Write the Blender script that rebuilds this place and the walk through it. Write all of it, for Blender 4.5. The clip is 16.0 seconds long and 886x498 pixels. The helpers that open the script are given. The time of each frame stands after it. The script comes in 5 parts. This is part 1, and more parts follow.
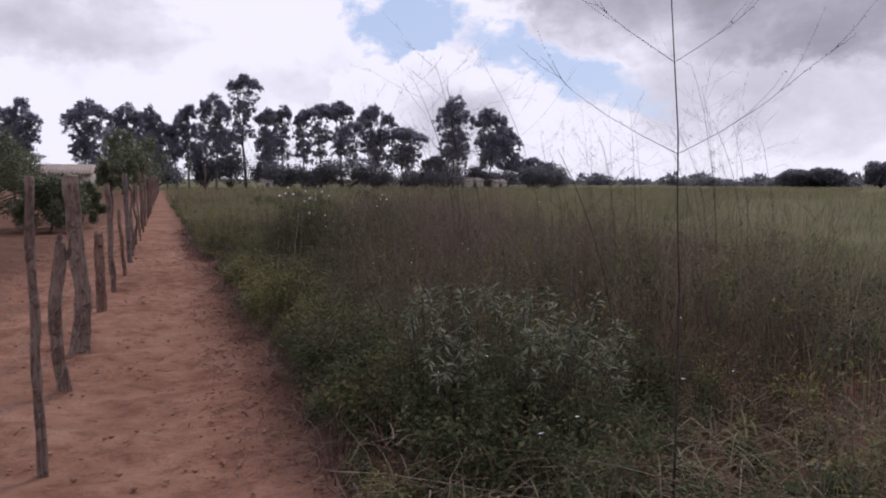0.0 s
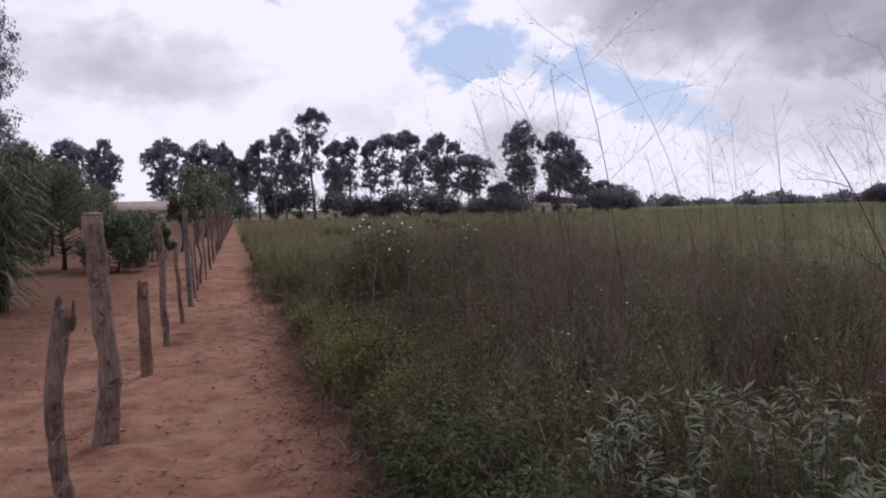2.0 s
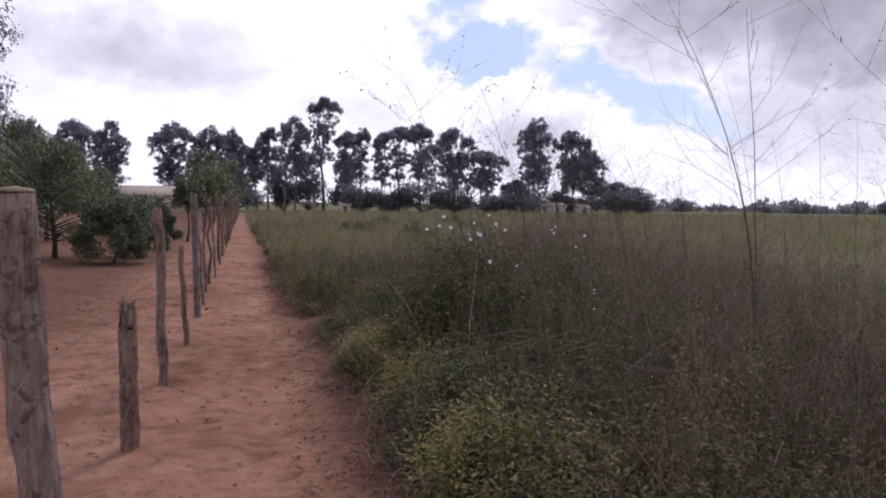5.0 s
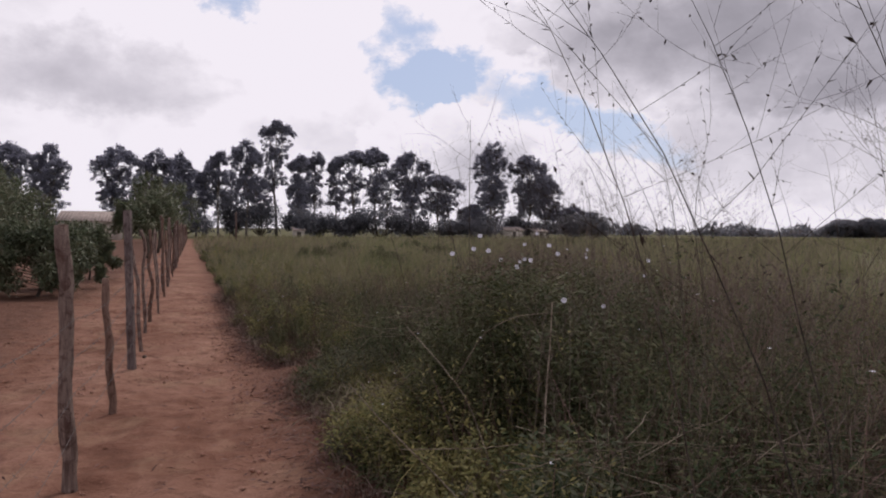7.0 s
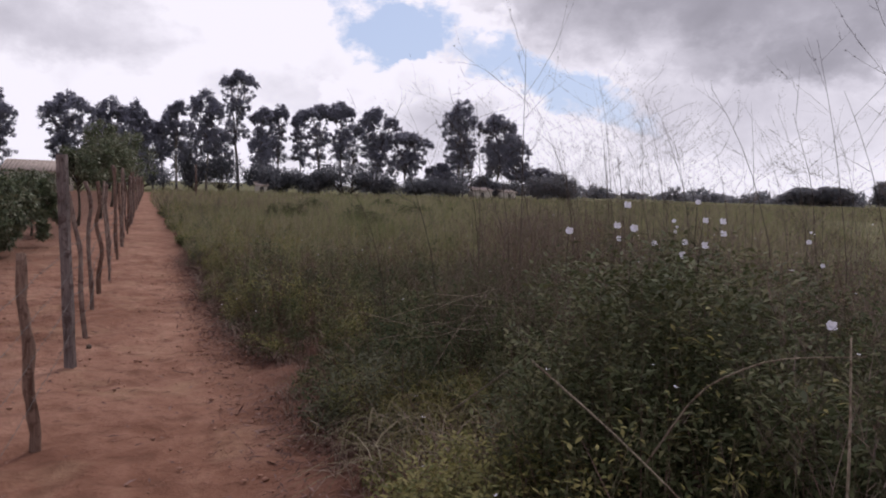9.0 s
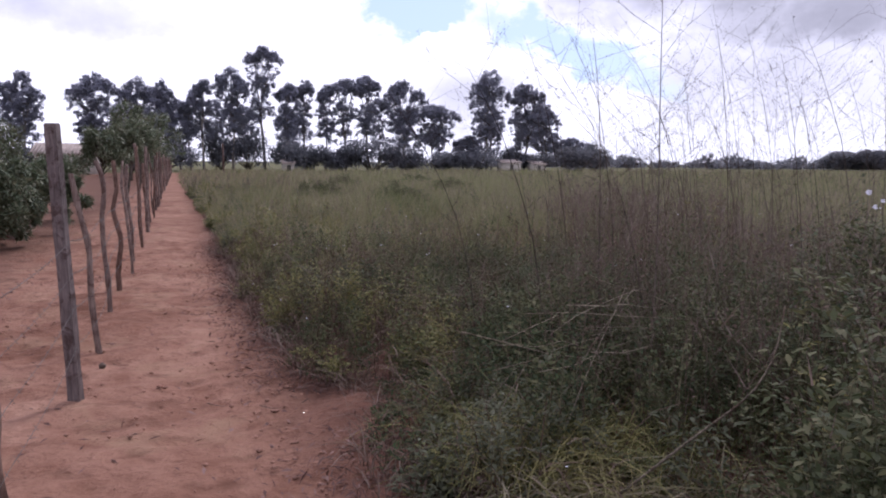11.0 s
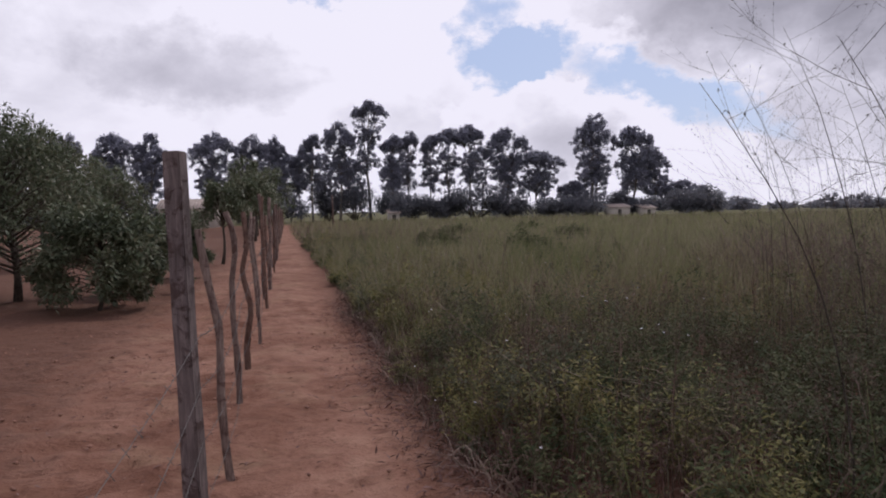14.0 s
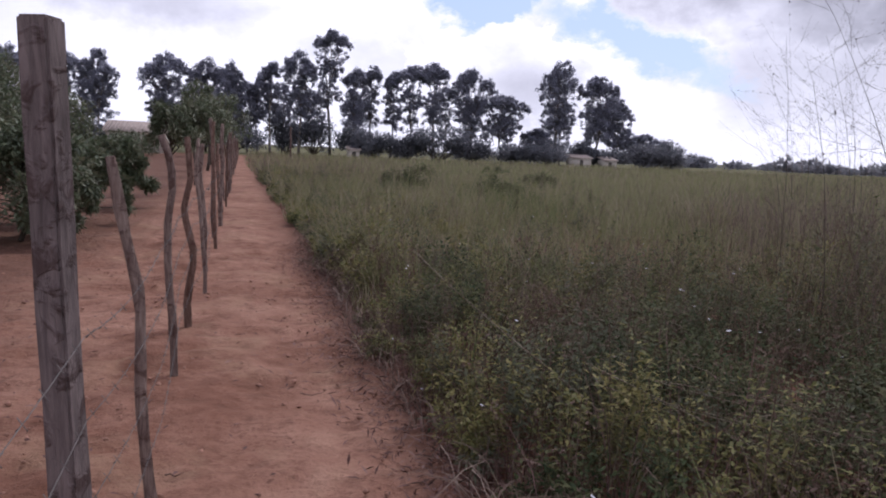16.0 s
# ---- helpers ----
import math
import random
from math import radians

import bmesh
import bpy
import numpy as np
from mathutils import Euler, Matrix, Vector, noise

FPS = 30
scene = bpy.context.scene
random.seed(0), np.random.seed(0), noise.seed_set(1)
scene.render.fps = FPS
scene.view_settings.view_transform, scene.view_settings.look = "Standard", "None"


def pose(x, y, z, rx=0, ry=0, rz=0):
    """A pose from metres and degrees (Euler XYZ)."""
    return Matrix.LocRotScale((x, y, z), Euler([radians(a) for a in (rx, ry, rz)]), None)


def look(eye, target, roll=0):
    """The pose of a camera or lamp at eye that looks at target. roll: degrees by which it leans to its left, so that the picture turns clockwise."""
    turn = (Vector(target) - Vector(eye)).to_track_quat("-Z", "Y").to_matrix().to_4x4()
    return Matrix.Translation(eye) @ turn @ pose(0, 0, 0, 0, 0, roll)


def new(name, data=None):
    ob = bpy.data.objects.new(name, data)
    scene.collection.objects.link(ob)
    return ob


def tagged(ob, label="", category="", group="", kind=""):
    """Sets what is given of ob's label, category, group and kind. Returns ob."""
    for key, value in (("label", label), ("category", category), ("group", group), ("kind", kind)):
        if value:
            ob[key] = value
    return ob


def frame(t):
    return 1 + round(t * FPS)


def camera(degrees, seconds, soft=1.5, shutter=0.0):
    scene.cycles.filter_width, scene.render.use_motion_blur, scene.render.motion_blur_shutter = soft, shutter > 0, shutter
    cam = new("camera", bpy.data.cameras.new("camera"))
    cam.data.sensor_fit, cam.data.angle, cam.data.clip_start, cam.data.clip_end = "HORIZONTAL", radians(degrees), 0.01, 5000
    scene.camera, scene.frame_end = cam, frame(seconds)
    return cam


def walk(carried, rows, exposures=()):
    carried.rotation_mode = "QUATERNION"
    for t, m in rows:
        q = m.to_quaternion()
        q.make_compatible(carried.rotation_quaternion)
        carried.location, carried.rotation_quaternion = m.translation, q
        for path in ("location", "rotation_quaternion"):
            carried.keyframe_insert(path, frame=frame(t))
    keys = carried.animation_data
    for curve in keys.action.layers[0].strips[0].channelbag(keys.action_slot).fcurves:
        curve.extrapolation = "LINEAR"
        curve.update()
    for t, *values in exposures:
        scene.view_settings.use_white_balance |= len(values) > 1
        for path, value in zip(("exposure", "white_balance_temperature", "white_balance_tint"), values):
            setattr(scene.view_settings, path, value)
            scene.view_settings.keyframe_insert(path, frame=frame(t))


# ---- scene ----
cam = camera(65.6, 16.0, soft=1.9)
PATH = [
    (0, (0.23, -1.774, 1.631), (0.958, 0.078, 1.431), 0.3),
    (0.5, (0.269, -1.369, 1.611), (0.909, 0.522, 1.483), -1.6),
    (1, (0.334, -0.915, 1.627), (0.848, 1.013, 1.498), -2.4),
    (1.5, (0.369, -0.503, 1.637), (1.064, 1.367, 1.491), -0.2),
    (2, (0.404, 0.0, 1.636), (0.953, 1.919, 1.515), -1.4),
    (2.5, (0.352, 0.424, 1.613), (0.847, 2.352, 1.421), 0.4),
    (3, (0.3, 0.804, 1.59), (0.77, 2.73, 1.328), 1.0),
    (3.5, (0.283, 1.249, 1.607), (0.697, 3.19, 1.356), 1.1),
    (4, (0.204, 1.686, 1.64), (0.712, 3.613, 1.473), 0.7),
    (6.5, (0.127, 4.211, 1.561), (0.694, 6.126, 1.463), 0.9),
    (7, (0.121, 4.635, 1.544), (0.788, 6.52, 1.487), 0.5),
    (7.5, (0.168, 5.168, 1.561), (0.858, 7.045, 1.517), 1.7),
    (8, (0.108, 5.568, 1.583), (1.062, 7.325, 1.62), 2.3),
    (8.5, (0.073, 6.048, 1.565), (0.906, 7.863, 1.45), 3.3),
    (11, (0.123, 7.99, 1.505), (0.818, 9.849, 1.255), 0.4),
    (11.5, (0.113, 8.3, 1.522), (0.757, 10.173, 1.239), 2.3),
    (12, (0.033, 8.613, 1.515), (0.8, 10.456, 1.386), 1.3),
    (12.5, (0.008, 8.974, 1.497), (0.779, 10.808, 1.296), 1.0),
    (13, (-0.042, 9.281, 1.505), (0.593, 11.166, 1.29), 0.3),
    (13.5, (-0.134, 9.572, 1.509), (0.523, 11.457, 1.395), -0.7),
    (14, (-0.179, 9.938, 1.481), (0.244, 11.89, 1.369), -1.0),
    (14.5, (-0.204, 10.241, 1.466), (0.151, 12.199, 1.272), 2.0),
    (15, (-0.229, 10.504, 1.484), (0.236, 12.441, 1.297), 1.9),
    (15.5, (-0.198, 10.736, 1.481), (0.378, 12.642, 1.291), 1.7),
    (16, (-0.183, 11.001, 1.474), (0.362, 12.905, 1.195), 2.6),
]
walk(cam, [(t, look(eye, target, roll)) for t, eye, target, roll in PATH],
     [(0, -0.2, 6250, 14), (0.5, 0.03, 6250, 14), (1.0, -0.08, 6150, 14), (1.5, -0.22, 6250, 15), (2.0, -0.2, 6250, 14), (3.0, 0.02, 6050, 16), (3.5, 0.12, 6000, 16), (4.2, 0.14, 6000, 16),
      (6.5, -0.28, 6650, 13), (7.0, -0.28, 6650, 13), (7.5, -0.2, 6550, 13), (8.0, -0.42, 6450, 13), (8.5, -0.33, 6550, 13), (11.0, 0.3, 5900, 17), (11.5, 0.3, 5900, 18), (12.5, -0.08, 6100, 15), (13.0, 0.04, 6100, 16), (13.5, -0.1, 6100, 14),
      (14.0, -0.28, 6300, 14), (14.5, -0.15, 6300, 14), (15.0, -0.08, 6200, 14), (15.5, -0.05, 6200, 14), (16.0, 0.04, 6000, 14)])

# ---- world and light ----
def node(nt, kind, **inputs):
    n = nt.nodes.new(kind)
    for key, value in inputs.items():
        n.inputs[key.replace("_", " ")].default_value = value
    return n


def math_node(nt, op, a, b=None, clamp=False):
    n = nt.nodes.new("ShaderNodeMath")
    n.operation, n.use_clamp = op, clamp
    for i, v in enumerate((a, b)):
        if v is None:
            continue
        if isinstance(v, (int, float)):
            n.inputs[i].default_value = v
        else:
            nt.links.new(v, n.inputs[i])
    return n.outputs[0]


def ramp(nt, fac, stops, smooth=False):
    n = nt.nodes.new("ShaderNodeValToRGB")
    e = n.color_ramp.elements
    while len(e) < len(stops):
        e.new(0.5)
    for el, (p, c) in zip(e, stops):
        el.position, el.color = p, (*c, 1)
    if smooth:
        n.color_ramp.interpolation = "EASE"
    nt.links.new(fac, n.inputs[0])
    return n.outputs[0]


def mix_rgb(nt, fac, a, b, blend="MIX"):
    n = nt.nodes.new("ShaderNodeMix")
    n.data_type, n.blend_type = "RGBA", blend
    for i, v in ((0, fac), (6, a), (7, b)):
        if isinstance(v, (int, float)):
            n.inputs[i].default_value = v
        elif isinstance(v, tuple):
            n.inputs[i].default_value = (*v, 1)
        else:
            nt.links.new(v, n.inputs[i])
    return n.outputs[2]


SUN_EL, SUN_AZ = 50, 42        # degrees; azimuth clockwise from +y
world = bpy.data.worlds.new("sky")
scene.world = world
world.use_nodes = True
wt = world.node_tree
wt.nodes.clear()
sky = wt.nodes.new("ShaderNodeTexSky")
sky.sky_type, sky.sun_disc = "NISHITA", False
sky.sun_elevation, sky.sun_rotation = radians(SUN_EL), radians(SUN_AZ)
sky.air_density, sky.dust_density = 1.0, 1.5
co = wt.nodes.new("ShaderNodeTexCoord")
sep = wt.nodes.new("ShaderNodeSeparateXYZ")
wt.links.new(co.outputs["Generated"], sep.inputs[0])
az_ = math_node(wt, "MULTIPLY", math_node(wt, "ARCTAN2", sep.outputs[0], sep.outputs[1]), 57.2958)
el_ = math_node(wt, "MULTIPLY", math_node(wt, "ARCSINE", sep.outputs[2]), 57.2958)
# cloud decks flatten towards the horizon
flat = wt.nodes.new("ShaderNodeCombineXYZ")
wt.links.new(math_node(wt, "MULTIPLY", az_, 0.055), flat.inputs[0])
wt.links.new(math_node(wt, "MULTIPLY", el_, 0.075), flat.inputs[1])


def sky_noise(scale, detail, rough, off, distort=0.0):
    m = wt.nodes.new("ShaderNodeVectorMath")
    m.inputs[1].default_value = (off, off * 0.7, off * 1.3)
    wt.links.new(flat.outputs[0], m.inputs[0])
    n = node(wt, "ShaderNodeTexNoise", Scale=scale, Detail=detail, Roughness=rough, Distortion=distort)
    wt.links.new(m.outputs[0], n.inputs["Vector"])
    return math_node(wt, "SUBTRACT", n.outputs[0], 0.5)


def blob(a, e, ra, re, tilt=0.0):
    """1 in the middle of an ellipse of the sky, 0 at its rim, falling on."""
    da, de = math_node(wt, "SUBTRACT", az_, a), math_node(wt, "SUBTRACT", el_, e)
    de = math_node(wt, "ADD", de, math_node(wt, "MULTIPLY", da, tilt))
    da, de = math_node(wt, "DIVIDE", da, ra), math_node(wt, "DIVIDE", de, re)
    q = math_node(wt, "ADD", math_node(wt, "MULTIPLY", da, da), math_node(wt, "MULTIPLY", de, de))
    return math_node(wt, "MAXIMUM", math_node(wt, "SUBTRACT", 1.0, q), -2.0)


billow = sky_noise(2.6, 8, 0.55, 3.1, 0.3)
soft_n = sky_noise(0.8, 5, 0.5, 7.7, 0.2)
fine = sky_noise(7.0, 6, 0.6, 1.3, 0.2)
# the outlines of the clouds are bulged at two scales
el_flat = el_
for swing, rise, scale, off in ((8.0, 5.0, 3.4, 12.4), (4.6, 3.6, 10.0, 5.8)):
    az_ = math_node(wt, "ADD", az_, math_node(wt, "MULTIPLY", sky_noise(scale, 6, 0.6, off), swing))
    el_ = math_node(wt, "ADD", el_, math_node(wt, "MULTIPLY", sky_noise(scale, 6, 0.6, off + 4.3), rise))


def most(first, *rest):
    for other in rest:
        first = math_node(wt, "MAXIMUM", first, other)
    return first


def soft_patch(amount, *ellipse):
    return math_node(wt, "MULTIPLY", math_node(wt, "MULTIPLY", math_node(wt, "ADD", blob(*ellipse), 0.25), 0.8, clamp=True), amount)


# gaps that show the blue
gap = most(blob(18.8, 12.4, 4.9, 3.0), math_node(wt, "MULTIPLY", blob(31.5, 8.7, 9.0, 2.3, 0.36), 0.75), math_node(wt, "MULTIPLY", blob(27.2, 11.4, 2.2, 1.6), 0.6),
           math_node(wt, "MULTIPLY", blob(16.0, 15.8, 2.6, 1.9), 0.5), math_node(wt, "MULTIPLY", blob(2.8, 17.2, 2.4, 1.4), 0.5))
blue_m = math_node(wt, "MULTIPLY", math_node(wt, "ADD", gap, 0.05), 1.8, clamp=True)
# the bright heap of cloud that stands before them
heap = blob(20.6, 5.4, 8.9, 5.0)
puff = math_node(wt, "MULTIPLY", heap, 5.0, clamp=True)
blue_m = math_node(wt, "MULTIPLY", blue_m, math_node(wt, "SUBTRACT", 1.0, puff))
# cloud brightness: white rims, grey bases
tone = math_node(wt, "ADD", 0.99, math_node(wt, "MULTIPLY", soft_n, 0.55))
tone = math_node(wt, "ADD", tone, math_node(wt, "MULTIPLY", billow, 0.50))
tone = math_node(wt, "ADD", tone, math_node(wt, "MULTIPLY", fine, 0.16))
for amount, patch in ((-0.30, (-7.0, 11.0, 9.0, 3.2, 0.05)), (-0.17, (9.5, 7.0, 7.0, 2.2, 0.0)), (-0.17, (23.0, 4.8, 6.5, 3.0, 0.0)), (-0.60, (44.0, 14.6, 20.0, 5.4, 0.05)),
                      (-0.25, (55.0, 10.5, 9.0, 2.6, 0.0)), (-0.30, (-30.0, 13.0, 12.0, 6.0, 0.0)), (0.20, (8.5, 12.6, 6.0, 3.2, 0.0)), (0.22, (26.2, 13.4, 3.2, 1.6, 0.2)), (-0.26, (47.0, 6.6, 15.0, 4.6, 0.0))):
    tone = math_node(wt, "ADD", tone, soft_patch(amount, *patch))
rim = math_node(wt, "MULTIPLY", puff, math_node(wt, "SUBTRACT", 1.0, math_node(wt, "MULTIPLY", heap, 1.6, clamp=True)))
tone = math_node(wt, "ADD", tone, math_node(wt, "MULTIPLY", rim, 0.22))
high = math_node(wt, "MULTIPLY", math_node(wt, "SUBTRACT", el_flat, 17.0), 0.03, clamp=True)
tone = math_node(wt, "SUBTRACT", tone, math_node(wt, "MULTIPLY", high, 0.30))
cloud = ramp(wt, tone, [(0.0, (0.25, 0.243, 0.287)), (0.42, (0.445, 0.433, 0.50)), (0.70, (0.72, 0.70, 0.79)), (1.0, (1.06, 1.032, 1.13))])
skyblue = mix_rgb(wt, 1.0, sky.outputs[0], (0.11, 0.11, 0.11), "MULTIPLY")
skyblue = mix_rgb(wt, 0.7, skyblue, (0.57, 0.69, 0.98))
full = mix_rgb(wt, blue_m, cloud, skyblue)
bg = wt.nodes.new("ShaderNodeBackground")
wt.links.new(full, bg.inputs[0])
bg.inputs[1].default_value = 1.0
wo = wt.nodes.new("ShaderNodeOutputWorld")
wt.links.new(bg.outputs[0], wo.inputs[0])

sun = new("sun", bpy.data.lights.new("sun", "SUN"))
sun.data.energy, sun.data.angle, sun.data.color = 1.7, radians(12), (1.0, 0.95, 0.88)
sa, se = radians(SUN_AZ), radians(SUN_EL)
sun.matrix_world = look((0, 0, 0), (-math.sin(sa) * math.cos(se), -math.cos(sa) * math.cos(se), -math.sin(se)))

# ---- materials ----
def material(name):
    m = bpy.data.materials.new(name)
    m.use_nodes = True
    nt = m.node_tree
    return m, nt, nt.nodes["Principled BSDF"], nt.nodes["Material Output"]


def position(nt):
    return nt.nodes.new("ShaderNodeNewGeometry").outputs["Position"]


def noise_of(nt, vec, scale, detail=4.0, rough=0.55, distort=0.0):
    n = node(nt, "ShaderNodeTexNoise", Scale=scale, Detail=detail, Roughness=rough, Distortion=distort)
    nt.links.new(vec, n.inputs["Vector"])
    return n.outputs[0]


def bump_to(nt, bsdf, height, strength, distance):
    b = node(nt, "ShaderNodeBump", Strength=strength, Distance=distance)
    nt.links.new(height, b.inputs["Height"])
    nt.links.new(b.outputs[0], bsdf.inputs["Normal"])


def foliage(name, colours, through_light=0.25, patch=0.6, rough=0.55, clump=0.0, gloss=0.16):
    """Leaves: each one its own tint, with larger patches of colour over the stand."""
    m, nt, b, out = material(name)
    g = nt.nodes.new("ShaderNodeNewGeometry")
    # extra blue in every leaf colour stands in for the hazy veil
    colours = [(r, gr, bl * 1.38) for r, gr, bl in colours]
    n = len(colours)
    mixed = math_node(nt, "ADD", math_node(nt, "MULTIPLY", g.outputs["Random Per Island"], 0.85),
                      math_node(nt, "MULTIPLY", math_node(nt, "SUBTRACT", noise_of(nt, g.outputs["Position"], patch, 3), 0.34), 1.15), clamp=True)
    cell = node(nt, "ShaderNodeTexVoronoi", Scale=3.4)
    nt.links.new(g.outputs["Position"], cell.inputs["Vector"])
    tint = nt.nodes.new("ShaderNodeSeparateColor")
    nt.links.new(cell.outputs["Color"], tint.inputs[0])
    mixed = math_node(nt, "ADD", mixed, math_node(nt, "MULTIPLY", math_node(nt, "SUBTRACT", tint.outputs[0], 0.5), clump), clamp=True)
    col = ramp(nt, mixed, [(i / max(1, n - 1), c) for i, c in enumerate(colours)])
    spots = noise_of(nt, g.outputs["Position"], 60, 2)
    col = mix_rgb(nt, math_node(nt, "MULTIPLY", spots, 0.36), col, (0.10, 0.075, 0.03))
    nt.links.new(col, b.inputs["Base Color"])
    b.inputs["Roughness"].default_value = rough
    b.inputs["Specular IOR Level"].default_value = gloss
    tr = nt.nodes.new("ShaderNodeBsdfTranslucent")
    nt.links.new(col, tr.inputs[0])
    mx = node(nt, "ShaderNodeMixShader", Fac=through_light)
    nt.links.new(b.outputs[0], mx.inputs[1])
    nt.links.new(tr.outputs[0], mx.inputs[2])
    nt.links.new(mx.outputs[0], out.inputs[0])
    return m


def bark(name, dark, light, scale=18.0, stretch=0.12, rough=0.9):
    m, nt, b, out = material(name)
    tc = nt.nodes.new("ShaderNodeTexCoord")
    mp = nt.nodes.new("ShaderNodeMapping")
    mp.inputs["Scale"].default_value = (1, 1, stretch)
    nt.links.new(tc.outputs["Object"], mp.inputs[0])
    grain = noise_of(nt, mp.outputs[0], scale * 3, 6, 0.65, 0.6)
    big = noise_of(nt, tc.outputs["Object"], 5.0, 3)
    info = nt.nodes.new("ShaderNodeObjectInfo")
    f = math_node(nt, "ADD", math_node(nt, "MULTIPLY", grain, 1.1), math_node(nt, "MULTIPLY", math_node(nt, "SUBTRACT", big, 0.6), 0.8))
    f = math_node(nt, "ADD", f, math_node(nt, "MULTIPLY", math_node(nt, "SUBTRACT", info.outputs["Random"], 0.5), 0.25), clamp=True)
    col = ramp(nt, f, [(0.1, tuple(c * 0.35 for c in dark)), (0.35, dark), (0.75, light), (1.0, tuple(min(1, c * 1.3) for c in light))])
    flake = noise_of(nt, tc.outputs["Object"], 13.0, 4, 0.6, 0.8)
    scab = math_node(nt, "MULTIPLY", math_node(nt, "SUBTRACT", flake, 0.52), 9.0, clamp=True)
    col = mix_rgb(nt, math_node(nt, "MULTIPLY", scab, 0.75), col, (dark[0] * 0.62, dark[1] * 0.45, dark[2] * 0.42))
    nt.links.new(col, b.inputs["Base Color"])
    b.inputs["Roughness"].default_value = rough
    b.inputs["Specular IOR Level"].default_value = 0.2
    bump_to(nt, b, math_node(nt, "ADD", grain, math_node(nt, "MULTIPLY", scab, 0.5)), 0.8, 0.014)
    return m


M_wood = bark("weathered_wood", (0.105, 0.069, 0.06), (0.25, 0.187, 0.16))
M_wood_dark = bark("dark_wood", (0.085, 0.066, 0.064), (0.19, 0.15, 0.145))
M_wood_red = bark("reddish_wood", (0.11, 0.065, 0.05), (0.23, 0.15, 0.12))
M_trunk = bark("eucalyptus_bark", (0.16, 0.14, 0.125), (0.34, 0.31, 0.28), 4.0, 0.3)
M_twig = bark("twig", (0.055, 0.045, 0.038), (0.13, 0.105, 0.085), 30)
M_weedstem = bark("weed_stem", (0.10, 0.10, 0.055), (0.25, 0.21, 0.14), 30)
M_drystem = bark("dry_stem", (0.16, 0.13, 0.098), (0.34, 0.28, 0.215), 30)
# distance haze is painted into these leaves: paler and bluer than real foliage
M_euc_hazed = foliage("eucalyptus_leaves_hazed", [(0.23, 0.24, 0.225), (0.31, 0.32, 0.295), (0.39, 0.39, 0.345)], 0.66, 0.25)
M_mango = foliage("orchard_leaves", [(0.048, 0.066, 0.034), (0.080, 0.112, 0.050), (0.115, 0.145, 0.062), (0.18, 0.18, 0.09)], 0.24, 0.9, 0.45, 0.3, 0.3)
# far scrub lightened in its colour too, as haze would do
M_far_hazed = foliage("far_leaves_hazed", [(0.13, 0.145, 0.135), (0.175, 0.188, 0.165), (0.23, 0.23, 0.195)], 0.55, 0.15)
M_cane = foliage("cane_leaves", [(0.030, 0.048, 0.018), (0.052, 0.075, 0.028), (0.09, 0.105, 0.048), (0.22, 0.20, 0.12)], 0.25, 0.7)
M_herb = foliage("herb_leaves", [(0.015, 0.030, 0.013), (0.028, 0.052, 0.020), (0.056, 0.080, 0.026), (0.125, 0.122, 0.048)], 0.3, 0.9, 0.7, 0.6, 0.07)
M_russet = foliage("russet_weeds", [(0.050, 0.034, 0.024), (0.085, 0.055, 0.036), (0.12, 0.082, 0.050), (0.19, 0.13, 0.085)], 0.25, 1.2, 0.8, 0.4, 0.05)
M_greygreen = foliage("grey_green_leaves", [(0.044, 0.054, 0.027), (0.074, 0.086, 0.042), (0.125, 0.132, 0.068)], 0.25, 1.4, 0.7, 0.4, 0.08)
M_yellow = foliage("yellow_green_leaves", [(0.072, 0.088, 0.024), (0.150, 0.150, 0.038), (0.28, 0.245, 0.068)], 0.35, 1.5, 0.6, 0.3)
M_lush = foliage("lush_dark_leaves", [(0.018, 0.029, 0.010), (0.034, 0.050, 0.016), (0.062, 0.080, 0.026), (0.125, 0.122, 0.046)], 0.3, 1.2, 0.6, 0.5, 0.12)
M_silver = foliage("silver_leaves", [(0.085, 0.108, 0.052), (0.155, 0.178, 0.090), (0.26, 0.275, 0.155)], 0.15, 3.0, 0.75)
M_brown = foliage("seeding_grass", [(0.060, 0.050, 0.036), (0.098, 0.078, 0.052), (0.145, 0.108, 0.068), (0.24, 0.185, 0.125)], 0.4, 0.35, 0.8)
M_green = foliage("green_grass", [(0.12, 0.15, 0.052), (0.175, 0.198, 0.066), (0.25, 0.245, 0.095), (0.36, 0.31, 0.17)], 0.42, 0.3, 0.75, 0.25)
M_straw = foliage("dry_straw", [(0.070, 0.040, 0.026), (0.105, 0.066, 0.041), (0.14, 0.094, 0.058), (0.235, 0.175, 0.11)], 0.1, 2.0, 0.8)
M_flat = foliage("flattened_grass", [(0.072, 0.066, 0.028), (0.125, 0.110, 0.046), (0.20, 0.172, 0.082), (0.31, 0.265, 0.15)], 0.15, 2.5, 0.8)
M_dead = foliage("dead_litter", [(0.042, 0.019, 0.016), (0.085, 0.040, 0.031), (0.125, 0.064, 0.047), (0.24, 0.145, 0.10)], 0.05, 2.0, 0.85)
M_petal = foliage("white_petals", [(0.72, 0.71, 0.58), (0.82, 0.81, 0.67)], 0.3, 5.0)


